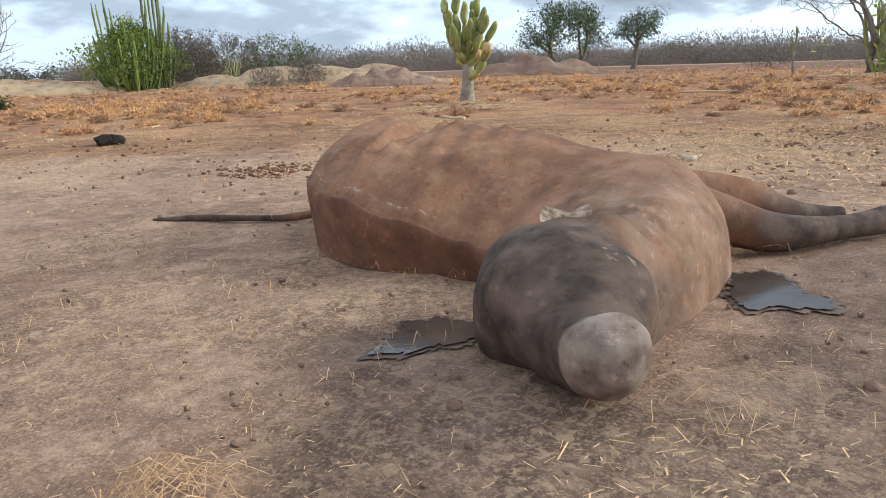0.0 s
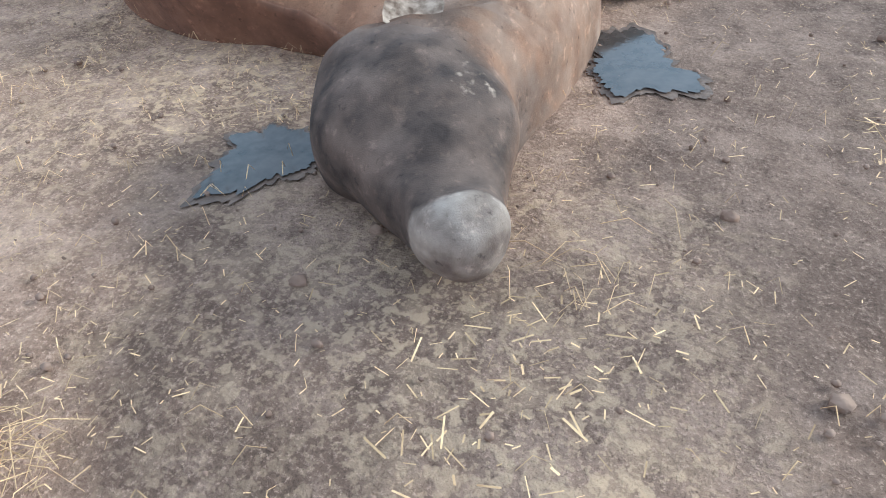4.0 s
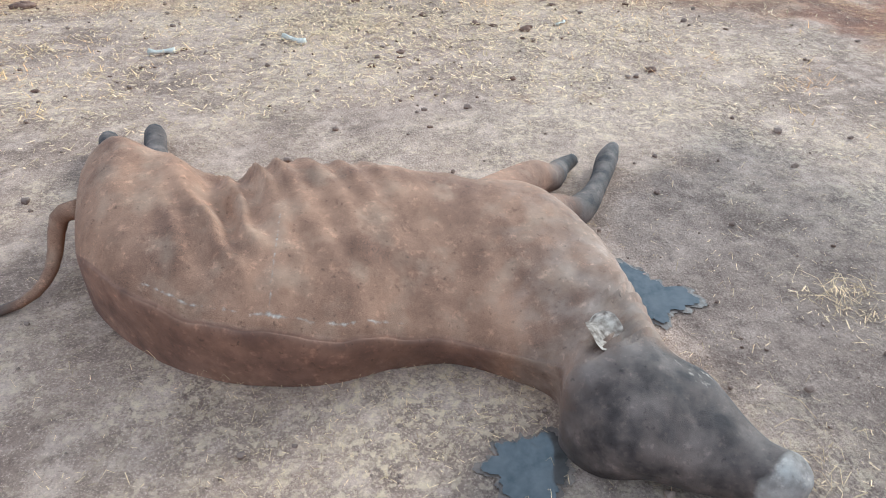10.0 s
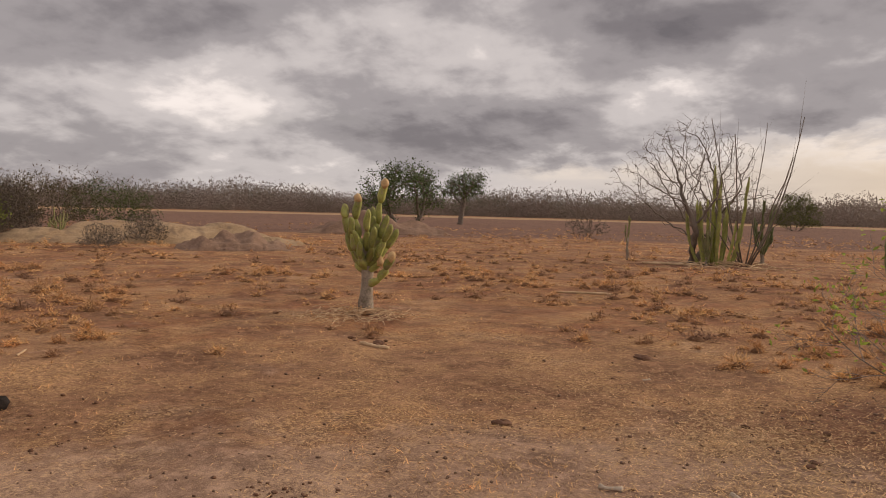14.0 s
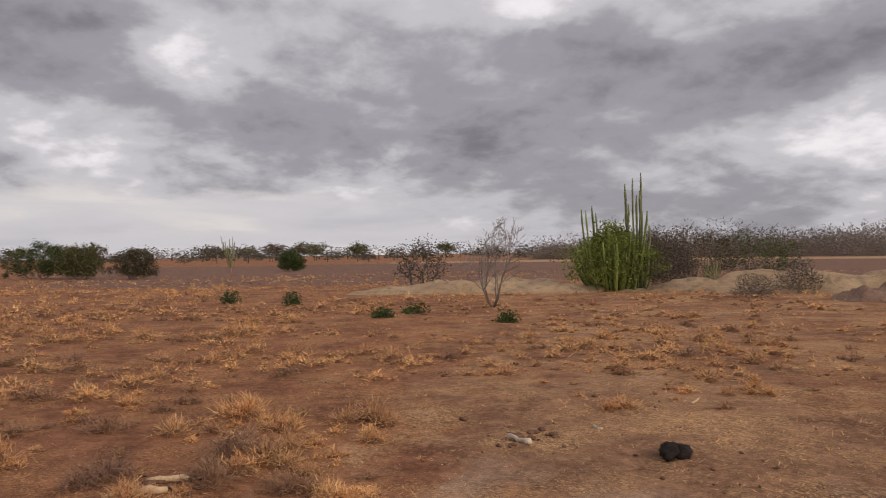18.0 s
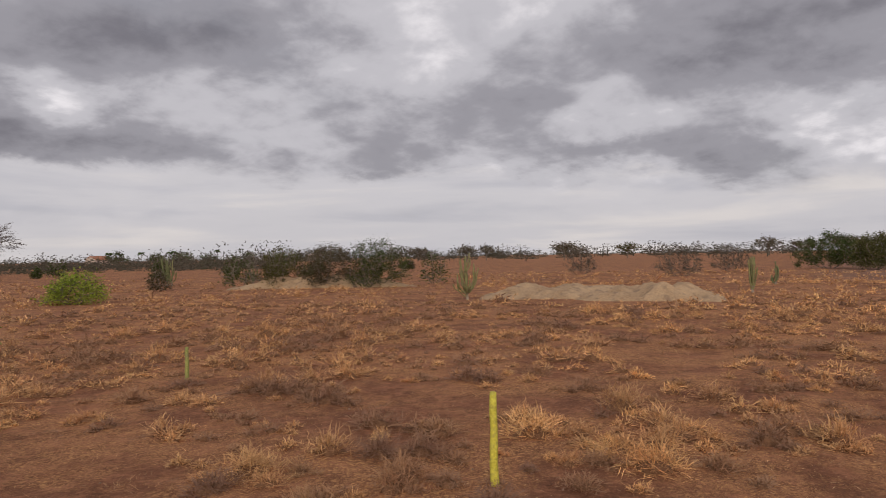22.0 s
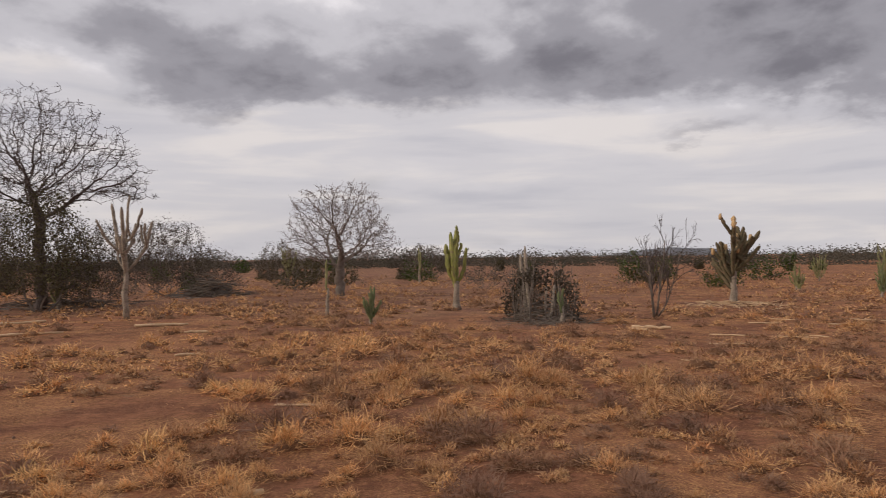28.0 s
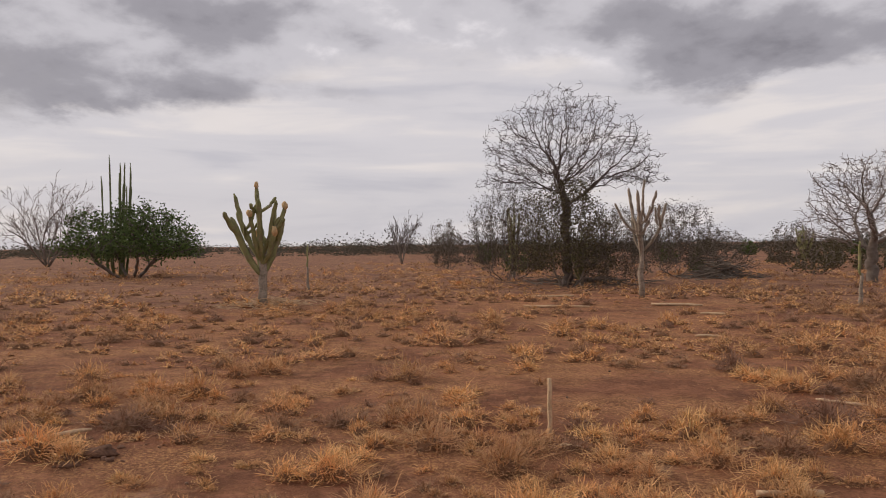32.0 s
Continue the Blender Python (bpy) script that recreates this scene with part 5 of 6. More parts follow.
def log(x, y, length, r, turn, seed, label="split length of pale bleached wood on the ground"):
    rng = random.Random(seed)
    m = Mesh()
    pts = [Vector((length * (i / 7 - 0.5), rng.gauss(0, 0.02 * length), r * 0.75 + rng.gauss(0, r * 0.12))) for i in range(8)]
    m.tube(pts, [r * rng.uniform(0.75, 1.1) * (0.7 if i in (0, 7) else 1) for i in range(8)], 7, 0.12)
    return lone("fallen_branch", m, DEADWOOD, x, y, label, "branch", "fallen branches", turn)


log(1.88, 5.6, 1.02, 0.034, -71, 1, "pale peeled log lying beside a shrub")
# x, y, length, radius, turn
LOGS = [
    (4.9, -3.6, 0.18, 0.025, 30), (3.4, -4.1, 0.4, 0.03, 60), (7.0, 0.0, 0.75, 0.022, 100), (7.66, -6.5, 0.17, 0.03, 130), (4.85, -6.8, 0.45, 0.018, 20), (9.0, -9.6, 0.4, 0.03, 45), (11.5, -12.5, 0.5, 0.035, 30),
    (-2.2, 24.0, 1.8, 0.05, 8), (-2.8, 14.5, 1.1, 0.03, 10), (15.0, -11.0, 1.6, 0.04, 50), (13.5, -13.5, 1.2, 0.04, 40), (18.0, -13.0, 1.4, 0.04, 60), (-6.9, 5.5, 0.35, 0.015, -50), (-5.6, -0.2, 0.42, 0.035, 95), (-5.9, 0.0, 0.3, 0.03, 80), (-3.8, 7.75, 0.45, 0.03, -10),
]
SLATS = [(2.5, -16.4, 0.8, 0.05, 8), (2.7, -16.1, 0.5, 0.03, -25)] + [(x, y, 0.65 * l, 0.018, a) for x, y, l, a in ((-1.8, -19.9, 0.8, -23), (-2.4, -16.2, 0.9, -22), (-3.2, -15.0, 1.1, -37), (-4.5, -16.1, 0.7, -15), (-0.6, -15.8, 0.9, -32), (-2.6, -13.8, 1.3, -25), (-0.1, -19.5, 1.2, -25), (0.9, -15.5, 1.1, -4), (0.8, -14.0, 1.1, 15), (0.3, -18.4, 1.0, 11), (-0.3, -15.5, 1.1, -7), (-1.4, -18.4, 1.2, 7), (1.1, -11.6, 0.9, -8), (-2.0, -19.6, 1.2, 4))]
for k, (x, y, l, r, a) in enumerate(LOGS + SLATS):
    log(x, y, l, r, a, 40 + k)


def pat(x, y, size, seed, label="dry brown dung pat on bare earth", high=0.3, mat=None):
    rng = random.Random(seed)
    m = Mesh()
    for k in range(3 if size > 0.08 else 1):
        m.lump(Vector((rng.gauss(0, size * 0.3), rng.gauss(0, size * 0.2), size * high * 0.6)), (size * rng.uniform(0.5, 0.7), size * rng.uniform(0.35, 0.55), size * high), rng, 0.35, 6, 10)
    return lone("dung", m, mat or DUNG, x, y, label, "dung", "dung pats", rng.uniform(0, 180), 0.004)


pat(-5.15, 3.95, 0.21, 1, "large black dry dung lump on pale earth", 0.3, DUNG_BLACK)
for k, (x, y, s) in enumerate([(2.22, 3.78, 0.07), (1.43, 4.69, 0.07), (1.55, 4.62, 0.05), (2.0, 5.02, 0.06), (-0.79, 8.55, 0.15), (-0.9, 7.4, 0.06), (-1.39, 5.45, 0.12), (0.95, 4.2, 0.07), (1.0, 4.1, 0.05), (1.15, 4.9, 0.06), (0.5, 5.6, 0.07), (0.2, 5.3, 0.05), (-1.9, 3.3, 0.09), (-2.1, 3.4, 0.07), (-1.7, 3.4, 0.08), (-1.6, 3.1, 0.06), (-2.3, 3.2, 0.06), (-3.9, 8.0, 0.14), (6.3, -0.4, 0.22), (6.1, -0.2, 0.12), (-5.9, -0.1, 0.12), (-6.2, 3.0, 0.12), (-6.3, 3.2, 0.1), (2.9, 4.4, 0.05), (0.0, 4.9, 0.04), (0.8, 6.2, 0.05), (1.6, 5.9, 0.05)]):
    pat(x, y, s * 0.8, 60 + k, high=0.22)


def bone(x, y, size, turn, seed, label="small bleached bone fragment on the ground"):
    rng = random.Random(seed)
    m = Mesh()
    m.tube([Vector((size * (i / 4 - 0.5), rng.gauss(0, 0.06 * size), 0.09 * size)) for i in range(5)], [size * q for q in (0.16, 0.09, 0.08, 0.1, 0.17)], 6)
    return lone("bone_fragment", m, BONE, x, y, label, "bone", "bone fragments", turn)


for k, (x, y, s, a) in enumerate([(-0.35, 4.42, 0.13, 10), (0.36, 4.51, 0.15, -30), (-0.58, 7.44, 0.08, 50), (-6.04, 2.94, 0.25, 20), (-6.2, 3.83, 0.13, 0), (1.95, 4.6, 0.08, 40)]):
    bone(x, y, s, a, k)


# ---- loose cover, too many to count ----
def open_side(x, y):
    """How far a place lies on the trodden side, where little grass grows."""
    head = math.degrees(math.atan2(-x, y)) % 360  # turn to the left of +y
    return smooth(290, 330, head) if head > 180 else 1 - smooth(62, 88, head)


def tufts():
    """Dry grass: domed tufts of fine arching blades, by the thousand."""
    rng, gen = random.Random(5), np.random.RandomState(6)
    placed, cells = [], {}
    for _ in range(46000):
        r, a = 3.3 + 60 * rng.random() ** 1.25, rng.uniform(0, 2 * math.pi)
        x, y = r * math.cos(a), r * math.sin(a)
        bare = open_side(x, y)
        if r < (8.2 if bare > 0.5 else 3.6) or math.hypot(x - 0.6, y - 1.8) < 3.0:
            continue
        thick = noise.noise((x * 0.14, y * 0.14, 3)) + 0.9 * noise.noise((x * 0.4, y * 0.4, 9))
        if rng.random() > 0.38 + 1.0 * thick - 0.14 * bare + 0.2 * smooth(6, 11, r):
            continue
        head = math.degrees(math.atan2(-x, y)) % 360
        dull = smooth(105, 135, head) * (1 - smooth(190, 225, head))
        size = (0.075 + 0.19 * rng.random() ** 2.2) * (1 - 0.3 * bare) * (1 + 0.35 * max(0.0, thick)) * (1 + 0.18 * smooth(8, 12, r))
        key, gap = (int(x // 0.7), int(y // 0.7)), size * 0.8
        if any(math.hypot(x - px, y - py) < gap + 0.8 * ps for cx in (-1, 0, 1) for cy in (-1, 0, 1) for px, py, ps in cells.get((key[0] + cx, key[1] + cy), ())):
            continue
        cells.setdefault(key, []).append((x, y, size))
        grey = rng.random() < 0.26 - 0.3 * thick + 0.26 * dull
        tone = rng.uniform(0.0, 0.28) if grey else rng.uniform(0.45, 1.0 - 0.25 * dull)
        placed.append((x, y, r, size, tone, rng.uniform(0.5, 0.75) if grey else rng.uniform(0.5, 0.85)))
        for _ in range(rng.choice((0, 0, 0, 1, 2))):
            b = rng.uniform(0, 2 * math.pi)
            placed.append((x + math.cos(b) * size * 1.2, y + math.sin(b) * size * 1.2, r, size * rng.uniform(0.4, 0.75), min(1.0, tone * rng.uniform(0.8, 1.2)), rng.uniform(0.5, 0.9)))
    verts, tris, tones, total, heart, heart_tris = [], [], [], 0, [], []
    for x, y, r, size, tone, squat in placed:
        n = int((720 if r < 6 else 420 if r < 10 else 135 if r < 20 else 30 if r < 42 else 5) * rng.uniform(0.8, 1.2) * (0.15 + (size / 0.25) ** 1.5)) + 3
        wide = (0.0021 if r < 6 else 0.0032 if r < 10 else 0.0078 if r < 20 else 0.02 if r < 42 else 0.05) * gen.uniform(0.6, 1.3, n)
        lobes, swing = rng.randint(2, 4), rng.uniform(0, 6)
        b, c = gen.uniform(0, 2 * math.pi, n), gen.random_sample(n) ** 0.75
        ca, sa = np.cos(b), np.sin(b)
        out, lift = np.sin(c * 1.55), np.cos(c * 1.55)
        grown = size * (1 + 0.25 * np.sin(lobes * b + swing))
        z0 = ground_z(x, y) - 0.012
        shell = np.stack([ca * out * 1.1, sa * out * 1.1, squat * (0.06 + lift)], 1) * grown[:, None]
        loose = gen.random_sample(n) < 0.84
        depth = np.where(loose, gen.uniform(0.55, 0.98, n), gen.uniform(0.0, 0.3, n))[:, None]
        root = np.array([x, y, z0]) + shell * depth
        stray = gen.normal(0, 1.0, (n, 3)) * (0.22, 0.22, 0.13) * size
        tip = np.where(loose[:, None], root + shell * 0.2 + stray * 1.1 + (0, 0, 0.05 * size), np.array([x, y, z0]) + shell * gen.uniform(0.75, 1.15, (n, 1)) + stray * 0.5)
        tip[:, 2] = np.maximum(tip[:, 2], z0 + 0.012)
        way = tip - root
        mid = root + way * (0.5, 0.5, 0.62)
        flat = np.hypot(way[:, 0], way[:, 1]) + 1e-6
        side = np.stack([-way[:, 1] / flat * wide, way[:, 0] / flat * wide, gen.normal(0, 0.4, n) * wide], 1)
        if r < 10:
            verts.append(np.stack([root - side, root + side, mid + side, mid - side, tip], 1).reshape(-1, 3))
            k = total + 5 * np.arange(n)[:, None]
            tris.append(np.concatenate([k + (0, 1, 2), k + (0, 2, 3), k + (3, 2, 4)], 1).reshape(-1, 3))
            fresh = 5 * n
        else:
            verts.append(np.stack([root - side, root + side, tip], 1).reshape(-1, 3))
            tris.append(total + np.arange(3 * n).reshape(-1, 3))
            fresh = 3 * n
        tones.append(np.full(fresh, tone))
        total += fresh
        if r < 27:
            # the tuft's added core: its dark colour stands for shade between the blades
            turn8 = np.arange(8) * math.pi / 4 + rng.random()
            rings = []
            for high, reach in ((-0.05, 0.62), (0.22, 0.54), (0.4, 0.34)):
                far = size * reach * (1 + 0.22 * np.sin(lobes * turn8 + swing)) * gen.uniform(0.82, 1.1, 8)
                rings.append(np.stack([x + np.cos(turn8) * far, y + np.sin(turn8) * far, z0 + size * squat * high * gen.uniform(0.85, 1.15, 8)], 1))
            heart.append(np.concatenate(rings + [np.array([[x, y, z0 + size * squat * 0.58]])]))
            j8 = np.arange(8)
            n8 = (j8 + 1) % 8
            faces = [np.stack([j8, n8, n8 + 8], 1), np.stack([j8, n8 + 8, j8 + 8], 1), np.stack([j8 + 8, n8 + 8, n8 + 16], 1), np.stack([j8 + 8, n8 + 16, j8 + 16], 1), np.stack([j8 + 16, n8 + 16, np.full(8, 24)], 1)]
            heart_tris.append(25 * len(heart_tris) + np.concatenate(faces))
    bulk("dry_grass", np.concatenate(verts), np.concatenate(tris), GRASS, "domed tufts of dry orange-brown and grey grass", "grass", np.concatenate(tones))
    bulk("matted_grass", np.concatenate(heart), np.concatenate(heart_tris), TUFT_SHADE, "dark cores added in dry grass tufts for their inner shade", "grass")


def low_cover():
    """Short trampled blades between the tufts."""
    rng, gen = random.Random(15), np.random.RandomState(16)
    spots = []
    for _ in range(32000):
        r, a = 3.0 + 34 * rng.random() ** 1.5, rng.uniform(0, 2 * math.pi)
        x, y = r * math.cos(a), r * math.sin(a)
        bare = open_side(x, y)
        if r < 3.4 or math.hypot(x - 0.7, y - 1.7) < 2.4 or rng.random() > 0.5 + 1.1 * noise.noise((x * 0.5, y * 0.5, 21)) + 0.7 * noise.noise((x * 2.2, y * 2.2, 4)) - 0.25 * bare:
            continue
        spots.append((x, y, ground_z(x, y), r, rng.random() + 0.8 * bare))
    x, y, z, r, tone = (np.repeat(q, 6) for q in np.array(spots).T)
    n = len(x)
    far = np.maximum(1.0, r / 6)
    centre = np.stack([x + gen.normal(0, 0.05, n), y + gen.normal(0, 0.05, n), z + 0.004], 1)
    a, l = gen.uniform(0, 2 * math.pi, n), gen.uniform(0.02, 0.07, n) * far ** 0.5
    way = np.stack([np.cos(a) * l, np.sin(a) * l, gen.uniform(0.0, 0.7, n) * l], 1)
    w = 0.0017 * far * gen.uniform(0.6, 1.4, n) * np.where(tone > 1, 1.7, 1.0)
    side = np.stack([-np.sin(a) * w, np.cos(a) * w, 0 * w], 1)
    verts = np.stack([centre - side, centre + side, centre + way], 1).reshape(-1, 3)
    bulk("short_grass", verts, np.arange(3 * n).reshape(-1, 3), GRASS, "short trampled dry grass between the tufts", "grass", np.repeat(np.clip(0.1 + 0.7 * tone, 0, 1), 3))


low_cover()
tufts()


def litter():
    """Chaff and straw ends strewn on the earth."""
    rng = random.Random(8)
    m = Mesh()
    spots = [(0.28, 5.68, 0.32, 2600, 2.1), (0.69, 4.79, 0.28, 1500, 2.1), (1.3, 0.9, 0.9, 1800, 1), (0.7, 1.55, 0.3, 500, 1), (1.9, 1.7, 0.6, 700, 1), (1.05, 0.75, 0.10, 150, 1.0), (0.4, 5.5, 1.3, 8500, 2.6), (1.4, 4.6, 0.9, 5600, 2.4), (0.2, 2.0, 2.5, 4500, 1),
             (-1.0, 6.5, 2.2, 9000, 2.9), (2.03, 1.8, 0.08, 110, 1.9), (1.58, 1.17, 0.07, 60, 1.5), (1.6, 1.0, 0.12, 60, 1.6), (0.3, 1.64, 0.16, 420, 0.8), (0.62, 1.68, 0.16, 300, 0.9), (0.9, 1.6, 0.1, 120, 1.2), (-3, 4, 3, 4500, 2.6), (-4, 0.5, 2.2, 2000, 2.6), (3, 7, 3, 3000, 2.8)]
    for cx, cy, s, n, big in spots:
        for _ in range(n):
            x, y = rng.gauss(cx, s), rng.gauss(cy, s)
            if min(math.hypot(x - 0.96, y - 1.33), math.hypot(x - 1.48, y - 1.95)) < 0.15:
                continue
            if big > 2 and math.hypot(x - 0.8, y - 1.2) < 2.3:
                continue
            l, w, a = (0.003 + 0.010 * rng.random() ** 2) * min(big, 1.8), rng.uniform(0.0004, 0.0010) * (big if big < 2 else 3.6), rng.uniform(0, math.pi)
            z = ground_z(x, y) + rng.uniform(0.006, 0.014)
            c, q = math.cos(a), math.sin(a)
            k = len(m.v)
            t = rng.uniform(-0.3, 0.6) * l
            m.v += [Vector((x - c * l - q * w, y - q * l + c * w, z)), Vector((x - c * l + q * w, y - q * l - c * w, z)), Vector((x + c * l + q * w, y + q * l - c * w, z + t)), Vector((x + c * l - q * w, y + q * l + c * w, z + t))]
            m.f.append((k, k + 1, k + 2, k + 3))
    tagged(new("straw_litter", m.done("straw_litter", STRAW, False)), "broken straw and chaff scattered on earth", "straw", kind="stuff")


litter()


def clods():
    """Crumbs of earth and small stones, too many to count."""
    rng = random.Random(9)
    m = Mesh()
    for k in range(3600):
        cx, cy, s = ((1.2, 1.0, 1.0), (0.4, 4.5, 2.0), (-2.5, 3.5, 2.5), (0, 0, 6))[k % 4]
        x, y = rng.gauss(cx, s), rng.gauss(cy, s)
        e = (0.0018 + 0.009 * rng.random() ** 6) * (1 if k % 4 == 0 else 2.0)
        m.lump(Vector((x, y, ground_z(x, y) + 0.006)), (e, e * rng.uniform(0.6, 1), e * 0.7), rng, 0.3, 3, 5)
    tagged(new("earth_crumbs", m.done("earth_crumbs", DARK_EARTH)), "crumbs of dark earth and small stones", "earth crumbs", kind="stuff")


clods()


def crumbs(name, spots, mat, label, category, seed, high=0.5):
    """Scatterings too fine to count: cx, cy, spread, number, size."""
    rng = random.Random(seed)
    m = Mesh()
    for cx, cy, s, n, e in spots:
        for _ in range(n):
            x, y, q = rng.gauss(cx, s), rng.gauss(cy, s), e * (0.3 + rng.random() ** 2)
            m.lump(Vector((x, y, ground_z(x, y) + q * high * 0.4)), (q, q * rng.uniform(0.5, 1), q * high), rng, 0.35, 4, 6)
    tagged(new(name, m.done(name, mat)), label, category, kind="stuff")


crumbs("dung_crumbs", [(-1.95, 3.3, 0.2, 320, 0.016), (1.1, 4.2, 0.3, 14, 0.02), (1.7, 4.7, 0.4, 18, 0.025), (0.3, 4.9, 0.8, 40, 0.016), (0.7, 5.9, 0.3, 16, 0.03), (-4.6, 3.9, 0.5, 14, 0.03), (6.3, -0.35, 0.2, 40, 0.04), (-6.1, 3.1, 0.25, 24, 0.04), (-5.7, -0.1, 0.2, 24, 0.035), (-3.9, 8.0, 0.2, 16, 0.04)], DUNG, "scattered crumbs of dry dung", "dung crumbs", 31)
crumbs("dark_litter", [(1.95, 6.65, 0.55, 1500, 0.014), (5.2, -17.3, 0.8, 300, 0.05), (1.2, -25.0, 0.6, 160, 0.05), (24, -18, 2.5, 500, 0.08)], DARK_EARTH, "dark leaf litter under bushes", "leaf litter", 32, 0.3)


def sticks(name, spots, mat, label, category, seed):
    """Heaps of dry stems and fallen cactus ribs: cx, cy, spread, number, length, height."""
    rng = random.Random(seed)
    m = Mesh()
    for cx, cy, s, n, l, h in spots:
        for _ in range(n):
            x, y, a = rng.gauss(cx, s), rng.gauss(cy, s), rng.uniform(0, math.pi)
            d = Vector((math.cos(a), math.sin(a), rng.uniform(-0.2, 0.3))) * l * rng.uniform(0.3, 0.8)
            far = math.hypot(x - cx, y - cy) / s
            p = Vector((x, y, ground_z(x, y) + 0.02 + h * max(0.0, 1 - far * 0.6) * rng.random()))
            w = max(0.0006, 0.0006 * (math.hypot(x, y) - 2.2)) * rng.uniform(0.6, 1.4)
            m.tube([p - d, p + Vector((0, 0, 0.02)), p + d], [w, w, w * 0.6], 4, caps=False)
    tagged(new(name, m.done(name, mat)), label, category, kind="stuff")


sticks("dead_stems", [(-5.2, 9.85, 0.38, 230, 0.24, 0.1), (20.0, -5.1, 0.6, 200, 0.4, 0.25), (1.2, -24.6, 0.7, 120, 0.4, 0.1), (-0.6, 24.8, 1.0, 120, 0.6, 0.15)], DEADWOOD, "dry fallen cactus stems heaped on the ground", "dead stems", 33)
sticks("straw_wisps", [(1.07, 0.69, 0.04, 110, 0.055, 0.05), (2.04, 1.83, 0.07, 36, 0.08, 0.05), (1.61, 1.26, 0.025, 12, 0.05, 0.03), (1.26, 2.32, 0.07, 60, 0.08, 0.06), (1.54, 1.36, 0.08, 12, 0.07, 0.01), (0.37, 0.95, 0.12, 16, 0.07, 0.01), (1.1, 0.9, 0.8, 300, 0.026, 0.004), (0.1, 1.3, 0.8, 240, 0.026, 0.004), (0.6, 3.6, 1.1, 160, 0.035, 0.004)], STRAW, "loose wisps of pale straw on bare earth", "straw", 35)
sticks("brush_heap", [(22.6, -25.2, 0.7, 260, 1.0, 1.1), (5.1, -17.5, 0.5, 200, 0.7, 0.9), (23.5, -18.6, 1.2, 160, 0.9, 0.5)], BARK, "heap of tangled dead branches", "brush", 34)


def puddle(x, y, pts, label, seed):
    t = thing("puddle", x, y, label, "puddle", "dark puddles")
    for name, grow_by, z, mat in (("damp_rim", 1.16, 0.004, DAMP), ("water", 1.0, 0.008, WET)):
        m, n = Mesh(), 140
        m.v.append(Vector((0, 0, z)))
        for j in range(n):
            a = 2 * math.pi * j / n
            far = 0.085
            for ca, length, width in pts:
                far = max(far, length * math.exp(-((math.atan2(math.sin(a - ca), math.cos(a - ca)) / width) ** 2)))
            c, s = math.cos(a), math.sin(a)
            far *= grow_by * (1 + 0.22 * noise.noise((c * 4 + seed, s * 4, 0.5)) + 0.14 * noise.noise((c * 17 + seed, s * 17, 0.5)) + (grow_by - 1) * 0.6 * noise.noise((c * 9 + seed, s * 9, 2.5)))
            m.v.append(Vector((far * c, far * s, z + ground_z(x + far * c, y + far * s) - ground_z(x, y))))
            m.f.append((0, 1 + j, 1 + (j + 1) % n))
        part(name, m, mat, t)
    return t


puddle(0.96, 1.38, [(-1.75, 0.16, 0.75), (2.9, 0.10, 0.9), (0.7, 0.12, 1.0)], "dark glossy puddle on grey earth", 1)
puddle(1.46, 1.95, [(-0.3, 0.15, 1.0), (-1.6, 0.12, 1.0), (2.0, 0.2, 1.0)], "dark glossy puddle reflecting the sky", 2)


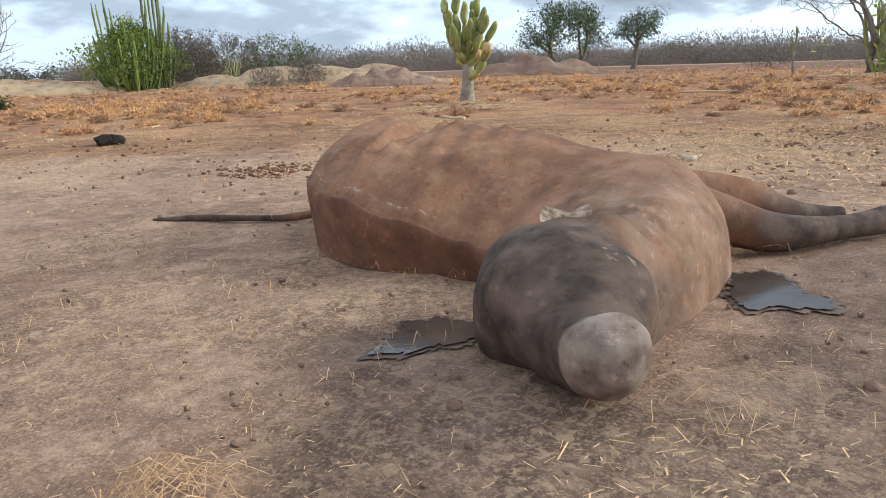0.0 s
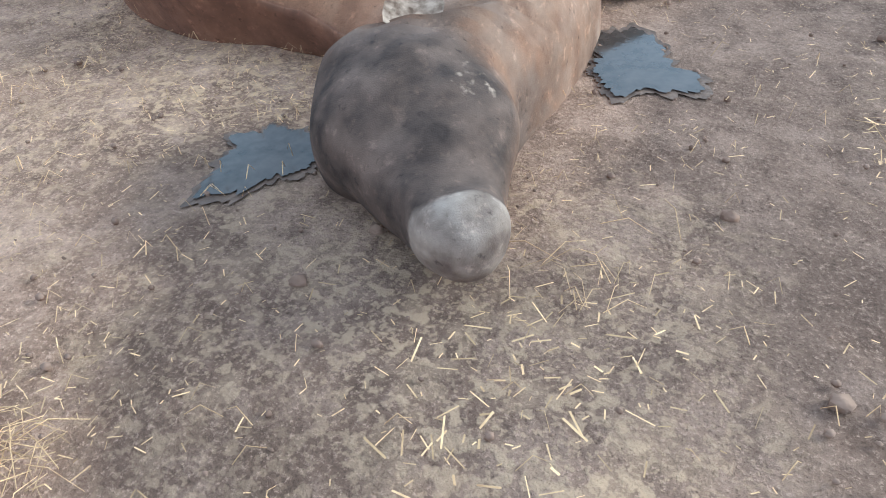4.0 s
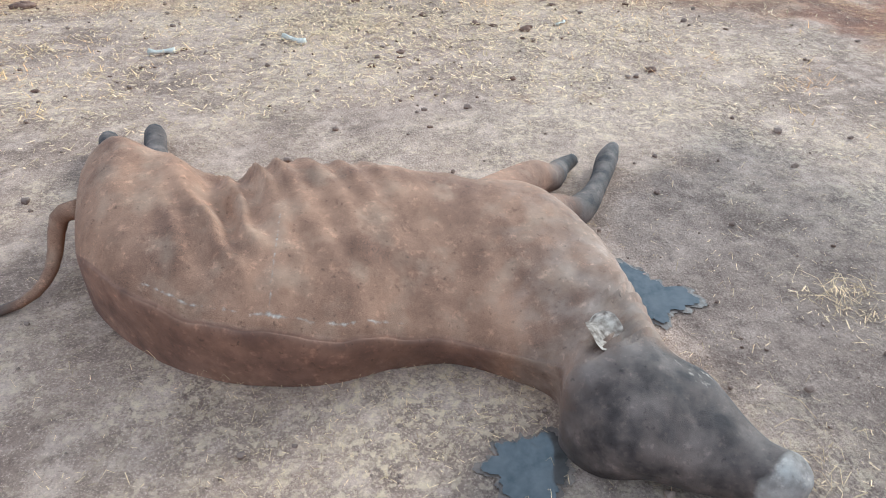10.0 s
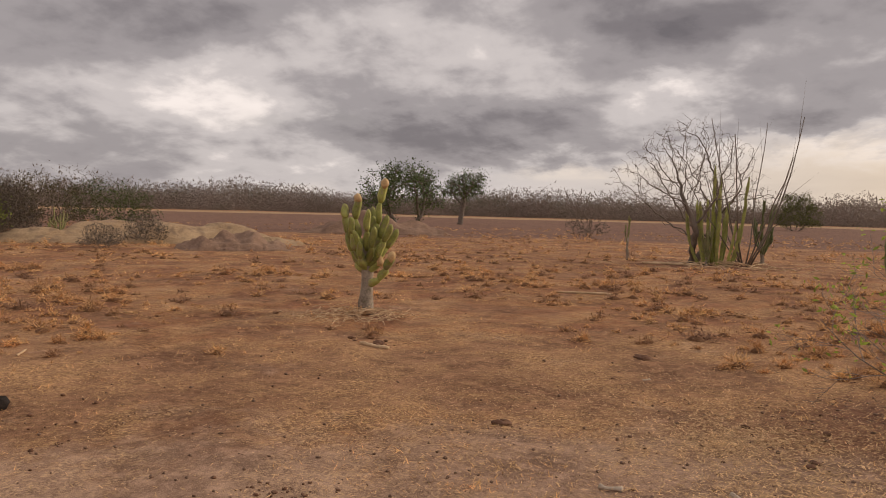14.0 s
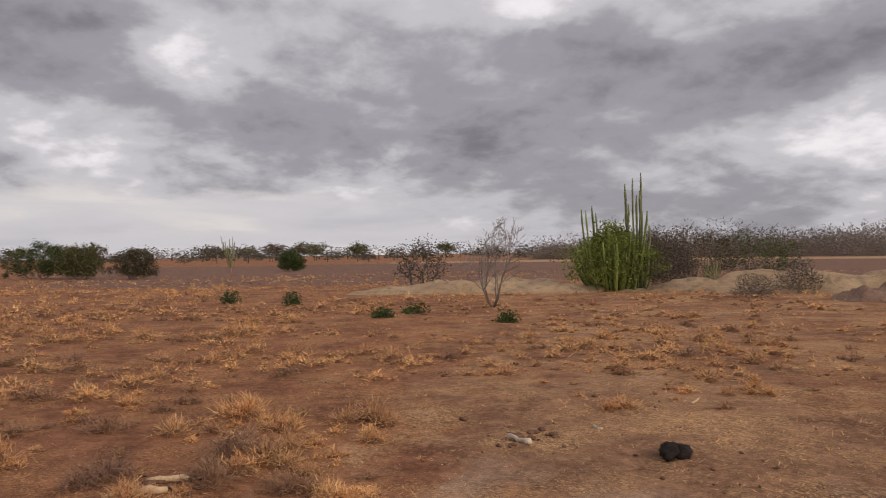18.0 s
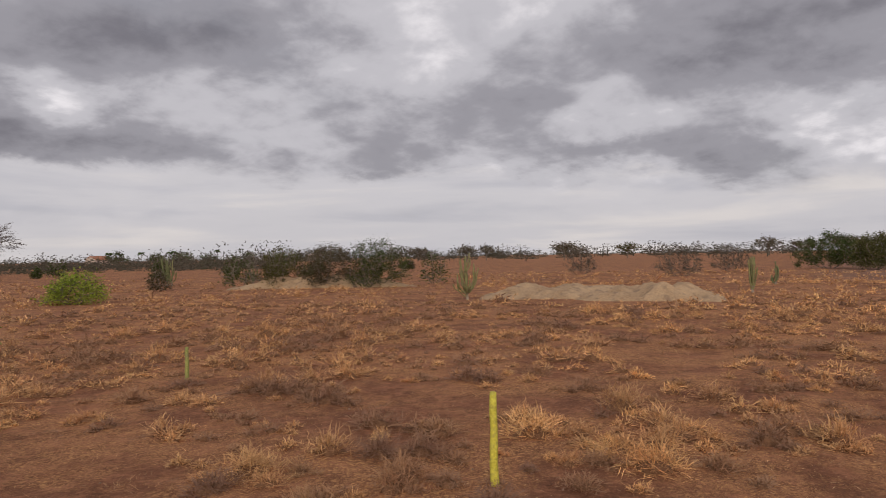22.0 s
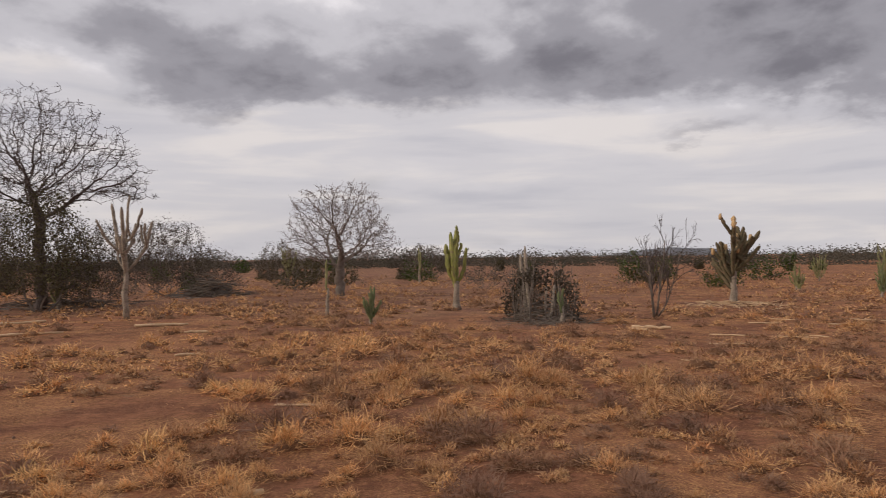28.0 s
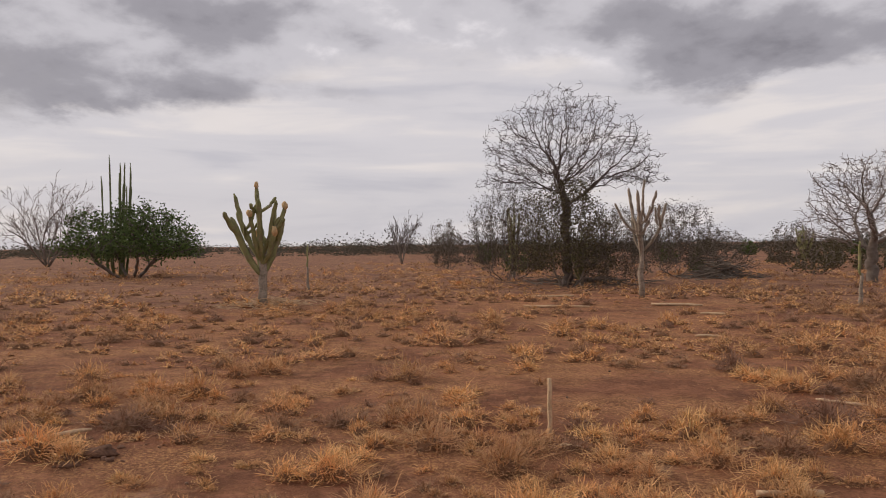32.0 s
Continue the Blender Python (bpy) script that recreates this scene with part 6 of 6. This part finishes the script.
def far_scrub():
    """The wooded rim of the plain: bare boughs and twigs by the thousand, and lone flat-topped trees on the skyline."""
    rng, gen = random.Random(21), np.random.RandomState(22)
    belts = {True: [], False: []}
    for k in range(4700):
        head = rng.uniform(62, 318) if k % 5 < 3 else rng.uniform(-62, 64)
        front, lone_tree, east = -62 < head < 64, 64 < head < 140, head > 140
        if lone_tree and rng.random() < 0.82:
            continue
        r = rng.uniform(163, 225) if front else rng.uniform(110, 260) if east else rng.uniform(170, 420)
        a = radians(head)
        x, y = -r * math.sin(a), r * math.cos(a)
        h = rng.uniform(3.0, 6.5) * r / 260 if lone_tree else (rng.uniform(4.2, 7.6) if front else rng.uniform(2.0, 5.0)) * (0.85 + 0.7 * noise.noise((x * 0.02, y * 0.02, 5))) * (1 + (0.45 * smooth(0, 45, head) if front else 0.0))
        w = h * (rng.uniform(0.7, 1.1) if lone_tree else rng.uniform(0.5, 0.9))
        n = 240 if lone_tree else 290 if front else 120
        b, q, e = gen.uniform(0, 2 * math.pi, n), gen.random_sample(n) ** 0.5, gen.random_sample(n)
        if lone_tree:
            z = h * (0.14 + 0.75 * np.sqrt(np.maximum(0.0, 1 - q * q)) * e)
        else:
            z = h * 0.82 * e ** (1.5 if front else 1.7) * (1 - 0.5 * q * q)
        p = np.stack([x + np.cos(b) * q * w, y + np.sin(b) * q * w, ground_z(x, y) + z], 1)
        d = gen.normal(0, 0.8, (n, 3)) * (1, 1, 0.7) + (0, 0, 0.4)
        d *= h * gen.uniform(0.04, 0.11, (n, 1)) / np.linalg.norm(d, axis=1, keepdims=True)
        side = np.array([math.cos(a), math.sin(a), 0.0]) * 0.0007 * r
        wide = gen.uniform(0.4, 1.0, (n, 1)) * (2.2 if lone_tree else 1.1 if front else 2.0)
        belts[front].append(np.stack([p - side * wide, p + side * wide, p + d], 1).reshape(-1, 3))
        if lone_tree:
            foot = np.array([x, y, ground_z(x, y) - 0.1])
            belts[front].append(np.array([foot - side, foot + side, foot + (0, 0, h * 0.7)]))
    for front, mat, label in ((True, FAR_WOOD, "belt of drab leafless woodland behind the field"), (False, FAR_SCRUB, "belt of dark scrub round the plain")):
        verts = np.concatenate(belts[front])
        bulk("far_woodland", verts, np.arange(len(verts)).reshape(-1, 3), mat, label, "woodland")


far_scrub()


def hill(x, y, w, h, label):
    m, n = Mesh(), 24
    for i in range(n + 1):
        for j in range(n + 1):
            u, v = i / n * 2 - 1, j / n * 2 - 1
            q = max(0, 1 - u * u - v * v)
            m.v.append(Vector((u * w, v * w, h * q ** 1.4 * (1 + 0.2 * noise.noise((u * 3, v * 3, x))) - 0.5)))
    for i in range(n):
        for j in range(n):
            a = i * (n + 1) + j
            m.f.append((a, a + n + 1, a + n + 2, a + 1))
    return lone("hill", m, HILL, x, y, label, "hill", "far hills")


hill(-300, -1485, 90, 18, "low blue-grey hill on the horizon")
hill(160, -1500, 160, 16, "low blue-grey hill on the horizon")


# ---- scattered low clumps on the plain ----
scatter = random.Random(77)
for k in range(58):
    head, far = radians(scatter.uniform(128, 240)), scatter.uniform(36, 95)
    x, y = -far * math.sin(head), far * math.cos(head)
    h = scatter.uniform(1.0, 2.2)
    tree("low_bush", x, y, h, h * scatter.uniform(0.7, 1.5), 400 + k, "low green bush on the dry plain" if k % 2 else "low drab bush on the dry plain", base=0.1, stems=4, dense=90, trunk=0.02, leaves=170, leaf_mat=LEAF if k % 2 else DRAB, leaf_size=0.025 + 0.0008 * far, leaf_spread=0.25, category="bush", group="low bushes", hollow=0.1, fine=0.0004, twigs_each=1)
for k, (x, y, h, w) in enumerate([(-25.2, 3.2, 0.5, 0.7), (-27.7, 1.3, 0.55, 0.7), (-20.1, 6.1, 0.25, 0.9), (-19.0, 4.9, 0.25, 0.6), (-16.5, 7.4, 0.25, 0.5)]):
    tree("low_bush", x, y, h, w, 450 + k, "low dark green bush on bare ground", base=0.05, stems=4, dense=80, trunk=0.03, leaves=80, leaf_size=0.045, leaf_spread=0.15, category="bush", group="low bushes", hollow=0.1, twigs_each=0)


def house(x, y, wide, deep, high, turn, label):
    t = thing("house", x, y, label, "house", "far houses", turn)
    wall = Mesh()
    a, c = wide / 2, deep / 2
    wall.v = [Vector(p) for p in ((-a, -c, -0.3), (a, -c, -0.3), (a, c, -0.3), (-a, c, -0.3), (-a, -c, high), (a, -c, high), (a, c, high), (-a, c, high), (-a, 0, high + deep * 0.25), (a, 0, high + deep * 0.25))]
    wall.f = [(0, 1, 5, 4), (1, 2, 6, 9, 5), (2, 3, 7, 6), (3, 0, 4, 8, 7)]
    part("wall", wall, HOUSE_WALL, t, soft=False)
    roof = Mesh()
    e, z, q = 0.4, high - 0.1, high + deep * 0.25 + 0.08
    for side in (-1, 1):
        n = len(roof.v)
        roof.v += [Vector(p) for p in ((-a - e, side * (c + e), z), (a + e, side * (c + e), z), (a + e, 0, q), (-a - e, 0, q), (-a - e, side * (c + e), z + 0.15), (a + e, side * (c + e), z + 0.15), (a + e, 0, q + 0.15), (-a - e, 0, q + 0.15))]
        roof.f += [(n, n + 1, n + 2, n + 3), (n + 4, n + 5, n + 6, n + 7), (n, n + 1, n + 5, n + 4), (n + 1, n + 2, n + 6, n + 5), (n + 3, n, n + 4, n + 7)]
    part("roof", roof, ROOF_TILE, t, soft=False)
    for k in range(3):
        p = -a + wide * (k + 0.5) / 3
        for side in (-1, 1):
            w = Mesh()
            b0, t0 = (0.0, 2.0) if k == 1 else (0.9, 1.9)
            w.v = [Vector((p + s * 0.45, side * (c + 0.02 + d), z0)) for z0 in (b0, t0) for s in (-1, 1) for d in (0, 0.05)]
            w.f = [(0, 2, 6, 4), (1, 3, 7, 5), (0, 1, 5, 4), (2, 3, 7, 6), (4, 5, 7, 6)]
            part("door" if k == 1 else "window", w, TWIG, t, soft=False)
    return t


house(-195, -390, 11, 7, 2.6, 20, "small far house with clay-tile roof")
house(-340, -380, 14, 8, 2.8, 40, "far house with orange clay-tile roof among trees")
house(-110, -430, 9, 7, 2.5, -10, "small far house with clay-tile roof")


def palm(x, y, h, seed):
    rng = random.Random(seed)
    t = thing("palm", x, y, "far palm with a tuft of dark fronds", "palm", "far palms")
    part("trunk", Mesh().tube([Vector((0.1 * math.sin(i), 0, h * i / 6)) for i in range(7)], [0.2 - 0.015 * i for i in range(7)], 6), BARK, t)
    crown = Mesh()
    for k in range(14):
        a, e = 2.4 * k, rng.uniform(-0.2, 0.9)
        tip = [Vector((math.cos(a) * s * 1.9, math.sin(a) * s * 1.9, h + 1.6 * s * e - 1.1 * s * s)) for s in (0, 0.35, 0.7, 1.0)]
        crown.tube(tip, [0.08, 0.28, 0.22, 0.04], 3, caps=False)
    part("crown", crown, LEAF, t)
    return t


for k in range(5):
    palm(-170 - 14 * k + 5 * math.sin(k * 2.3), -330 + 10 * math.sin(k * 1.7), 5.0 + 2.0 * math.sin(k * 2.9) ** 2, k)


def pole(x, y, h):
    t = thing("power_pole", x, y, "far thin power pole with a crossarm", "pole", "power poles", 30)
    part("post", Mesh().tube([Vector((0, 0, -0.3)), Vector((0, 0, h))], [0.16, 0.12], 6), BARK, t)
    part("crossarm", Mesh().tube([Vector((-1.1, 0, h - 0.5)), Vector((1.1, 0, h - 0.5))], [0.09, 0.09], 4), BARK, t)
    return t


for k in range(6):
    pole(-430 - 20 * k, -370 + 32 * k, 9.0)
